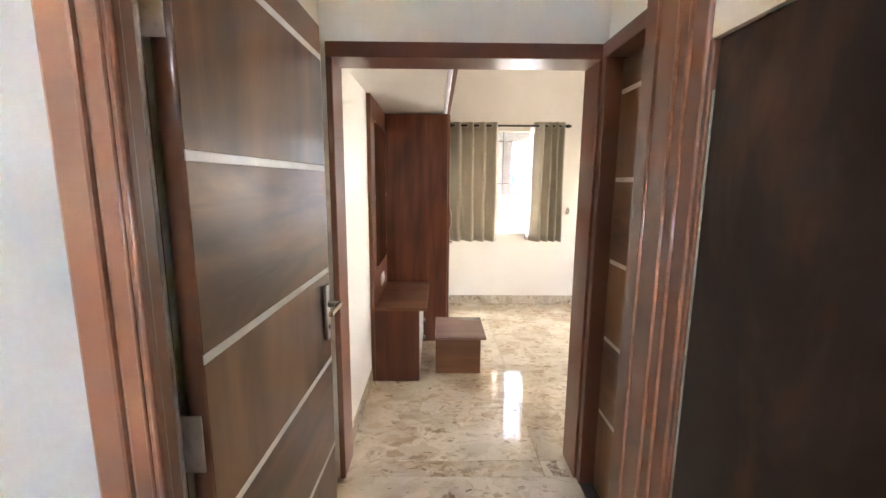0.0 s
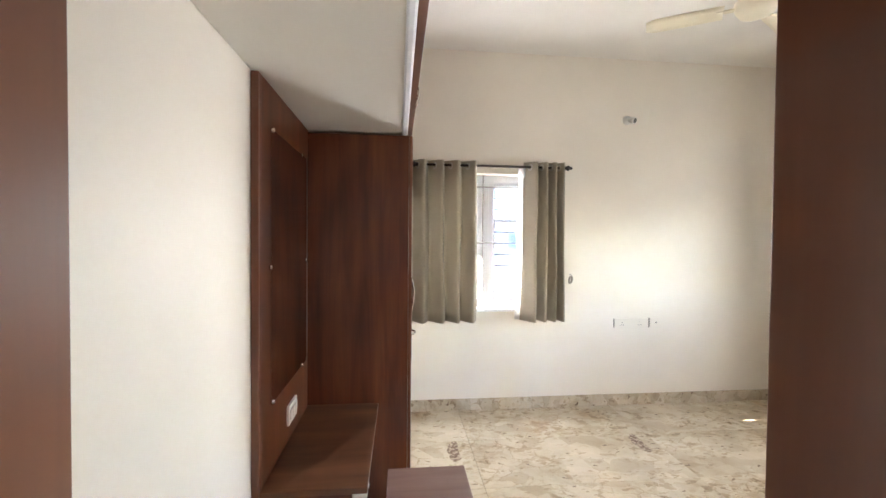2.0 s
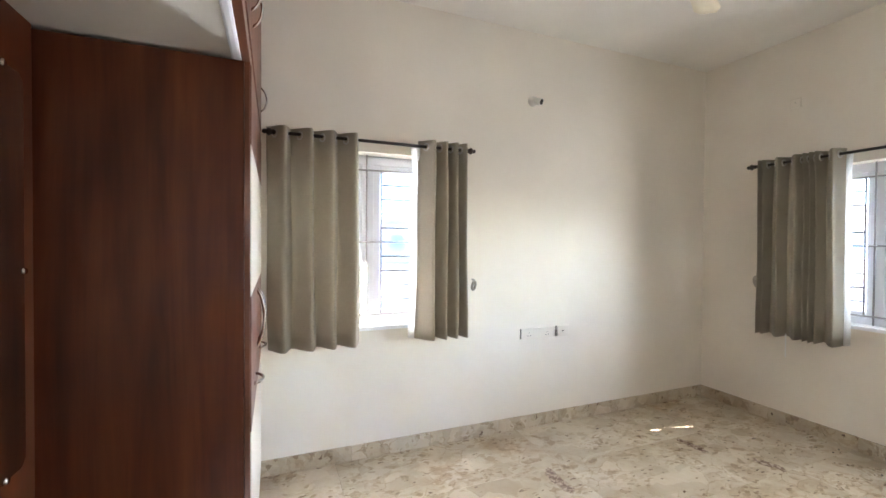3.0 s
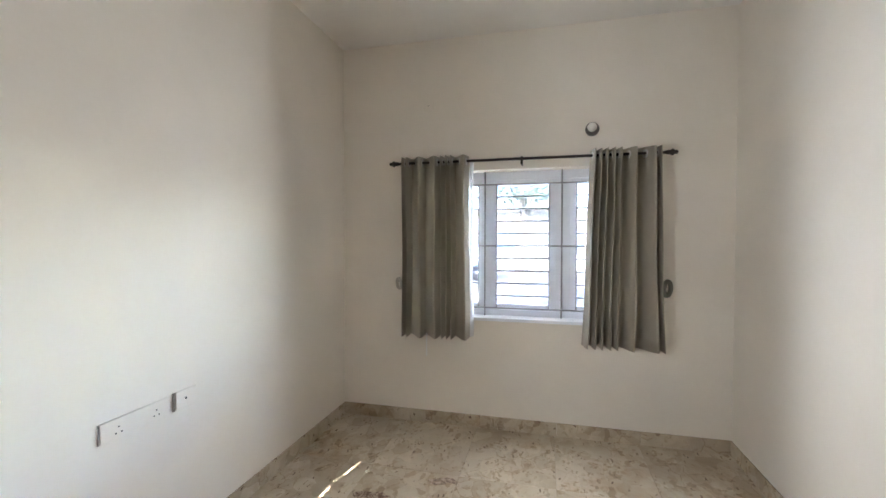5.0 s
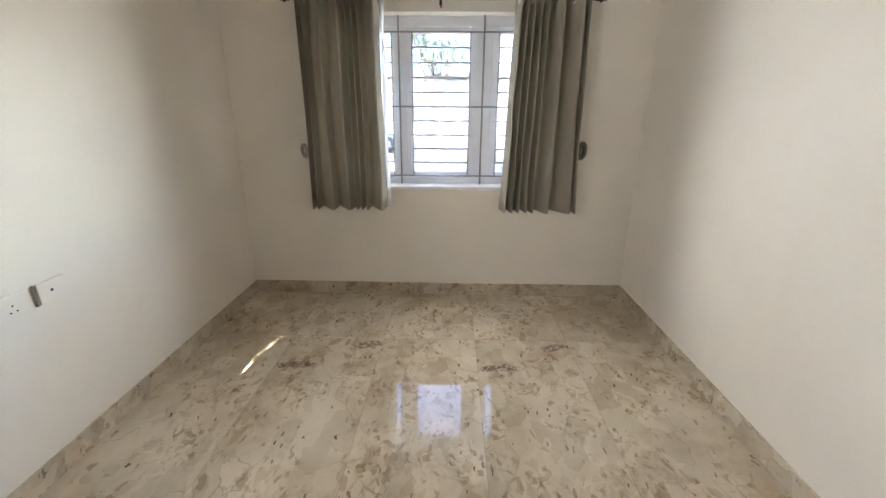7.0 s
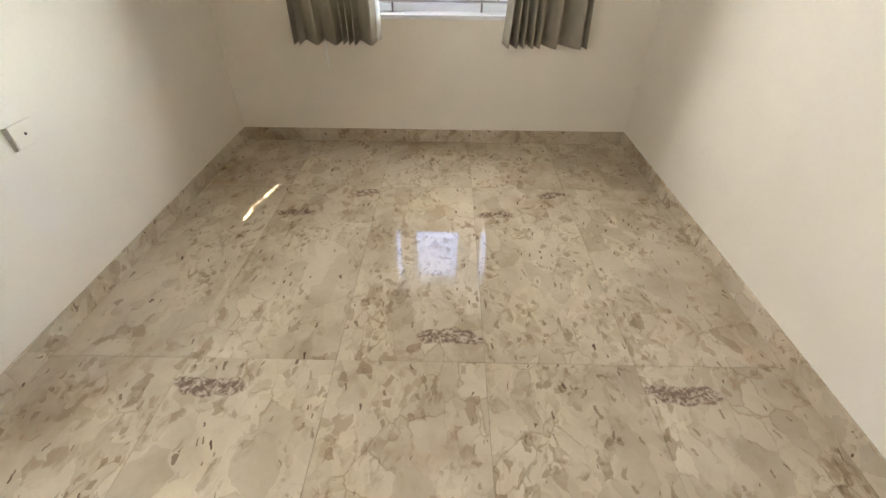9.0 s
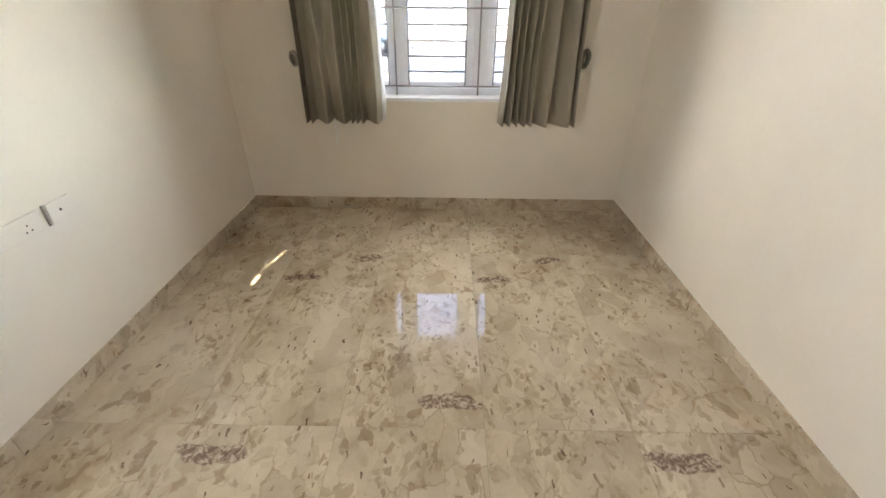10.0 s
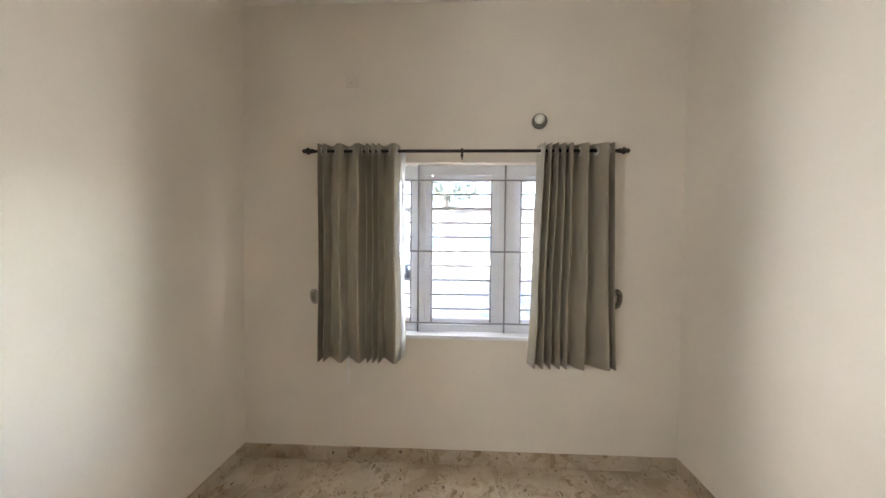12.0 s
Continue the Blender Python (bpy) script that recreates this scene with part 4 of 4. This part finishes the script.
def tree(x, y, height, spread, seed):
    rng = random.Random(seed)
    t = thing("tree", "leafy green street tree", "tree")
    bm = bmesh.new()
    rod(bm, (x, y, GZ), (x + 0.1, y, GZ + height * 0.55), 0.16, 10, 0.09)
    tips = []
    for k in range(9):
        a = 2 * math.pi * k / 9 + rng.uniform(-0.3, 0.3)
        base = Vector((x + 0.05, y, GZ + height * rng.uniform(0.32, 0.55)))
        tip = base + Vector((math.cos(a) * spread * rng.uniform(0.4, 0.8), math.sin(a) * spread * rng.uniform(0.4, 0.8), height * rng.uniform(0.15, 0.4)))
        rod(bm, base, tip, 0.06, 6, 0.02)
        tips.append(tip)
    part("trunk", bm, BARK, t)
    verts, faces = [], []
    for _ in range(3200):
        c = rng.choice(tips) + Vector([rng.gauss(0, spread * 0.24) for _ in range(3)])
        u = Vector([rng.gauss(0, 1) for _ in range(3)]).normalized()
        v = u.cross(Vector([rng.gauss(0, 1) for _ in range(3)])).normalized()
        s = rng.uniform(0.05, 0.11)
        k = len(verts)
        verts += [c - u * s, c + v * s * 0.45, c + u * s, c - v * s * 0.45]
        faces.append((k, k + 1, k + 2, k + 3))
    me = bpy.data.meshes.new("crown")
    me.from_pydata(verts, [], faces)
    me.materials.append(LEAF)
    cr = new("crown", me)
    cr.parent = t


tree(20.5, 4.4, 6.3, 1.7, 4)
tree(-2.5, 12.0, 4.6, 1.7, 8)


def car(x, y, heading):
    c = thing("car", "pale blue hatchback parked in the street", "car")
    m = Matrix.Translation((x, y, GZ)) @ Matrix.Rotation(heading, 4, "Z")
    prof = ((-1.9, 0.35), (-1.95, 0.75), (-1.75, 1.0), (-1.2, 1.5), (0.3, 1.52), (0.95, 1.02), (1.85, 0.9), (1.95, 0.6), (1.9, 0.35))
    bm = bmesh.new()
    sides = [[bm.verts.new(m @ Vector((px, s * (0.8 if pz < 1.2 else 0.62), pz))) for px, pz in prof] for s in (-1, 1)]
    for q in sides:
        bm.faces.new(q)
    for k in range(len(prof)):
        j = (k + 1) % len(prof)
        bm.faces.new((sides[0][k], sides[0][j], sides[1][j], sides[1][k]))
    bmesh.ops.bevel(bm, geom=list(bm.edges), offset=0.05, segments=2, profile=0.5, affect="EDGES")
    part("body", bm, CAR_BLUE, c, smooth=False)
    for s in (-1, 1):
        bm = bmesh.new()
        pts = [bm.verts.new(m @ Vector((px, s * yy, pz))) for px, pz, yy in ((-1.25, 1.05, 0.80), (-1.1, 1.42, 0.69), (0.2, 1.42, 0.69), (0.7, 1.05, 0.80))]
        face = bm.faces.new(pts)
        bmesh.ops.solidify(bm, geom=[face], thickness=0.02)
        part("window", bm, SHADE_GLASS, c)
        for px in (-1.2, 1.2):
            wh = part("wheel", rod(bmesh.new(), m @ Vector((px, s * 0.68, 0.31)), m @ Vector((px, s * 0.84, 0.31)), 0.31, 24), RUBBER, c, smooth=True)
            part("rim", rod(bmesh.new(), m @ Vector((px, s * 0.83, 0.31)), m @ Vector((px, s * 0.85, 0.31)), 0.19, 16), STEEL, wh, smooth=True)


car(18.0, 7.2, math.pi / 2)


# ---- skirting and floor tiles ----
def skirting(name, a, b, inward, label="beige stone skirting along the wall"):
    """Stone skirting in pieces from a to b on the floor, standing inward of the wall."""
    s = thing(name, label, "skirting", kind="structure")
    a, b, n = Vector((*a, 0)), Vector((*b, 0)), Vector((*inward, 0))
    length = (b - a).length
    way = (b - a).normalized()
    k = max(1, round(length / 0.6))
    step = length / k
    shared = None
    for i in range(k):
        if shared is None:
            hx = boxes(((0.0008, 0.0, 0.0), (step - 0.0008, 0.011, 0.10)), bevel=0.0015)
            shared = mesh_of("skirting_tile", hx, SKIRT_STONE)
        ob = new("skirting_tile", shared)
        m = Matrix((way, n, Vector((0, 0, 1)))).transposed().to_4x4()
        m.translation = a + way * (i * step)
        ob.matrix_world = m
        ob.parent = s


skirting("baseboard", (WX - 0.005, YA), (XB - 0.011, YA), (0, -1))
skirting("baseboard", (XB, YA), (XB, DW1), (-1, 0))
skirting("baseboard", (OPEN_R + 0.02, DW1), (XB - 0.011, DW1), (0, 1))
skirting("baseboard", (XL, DW1 + 0.05), (XL, 3.028), (1, 0))
skirting("baseboard", (P_L, H1 + 0.03), (P_L, DW0 - 0.012), (1, 0))


def tiles(x0, x1, y0, y1, jx, jy, sx, sy, jitter):
    """Floor tiles in a grid that runs through the joint (jx, jy), cut to the rectangle; three prints, some laid turned about."""
    made = {}
    rng = random.Random(12)
    prints = {(-1, 0): (0, True), (-1, 1): (1, False), (-1, -1): (1, False), (-2, 1): (0, False), (-2, -2): (0, False), (-2, 0): (2, False), (-2, -1): (2, True)}
    i0, i1 = math.floor((x0 - jx) / sx), math.ceil((x1 - jx) / sx)
    k0, k1 = math.floor((y0 - jy) / sy), math.ceil((y1 - jy) / sy)
    for i in range(i0, i1):
        for k in range(k0, k1):
            a, b = max(x0, jx + i * sx), min(x1, jx + (i + 1) * sx)
            c, d = max(y0, jy + k * sy), min(y1, jy + (k + 1) * sy)
            if b - a < 0.02 or d - c < 0.02:
                continue
            face, turned = prints.get((i, k), (2 if i > -2 else rng.choice((0, 1, 2, 2)), rng.random() < 0.5))
            cx, cy = jx + (i + 0.5) * sx, jy + (k + 0.5) * sy
            g = 0.0007
            p, q = (a - cx + g, c - cy + g), (b - cx - g, d - cy - g)
            if turned:
                p, q = (-q[0], -q[1]), (-p[0], -p[1])
            key = (face, *(round(u, 4) for u in (*p, *q)))
            if key not in made:
                made[key] = mesh_of("tile", boxes(((*p, -0.011), (*q, 0.0)), bevel=0.0006), STONES[face])
            ob = new("tile", made[key])
            ob.location = (cx, cy, rng.uniform(-jitter, jitter))
            if turned:
                ob.rotation_euler = (0, 0, math.pi)
            ob.parent = floor


tiles(XL, XB, DW0, YA, 3.29, 3.333, 1.385, 0.60, 0.0001)
tiles(P_L, P_R + 0.12, -3.6, DW0, 0.05, 1.41, 1.385, 0.60, 0.0001)
tiles(-2.6, P_L, -3.6, H0, -1.9, 0.05, 1.385, 0.60, 0.0001)
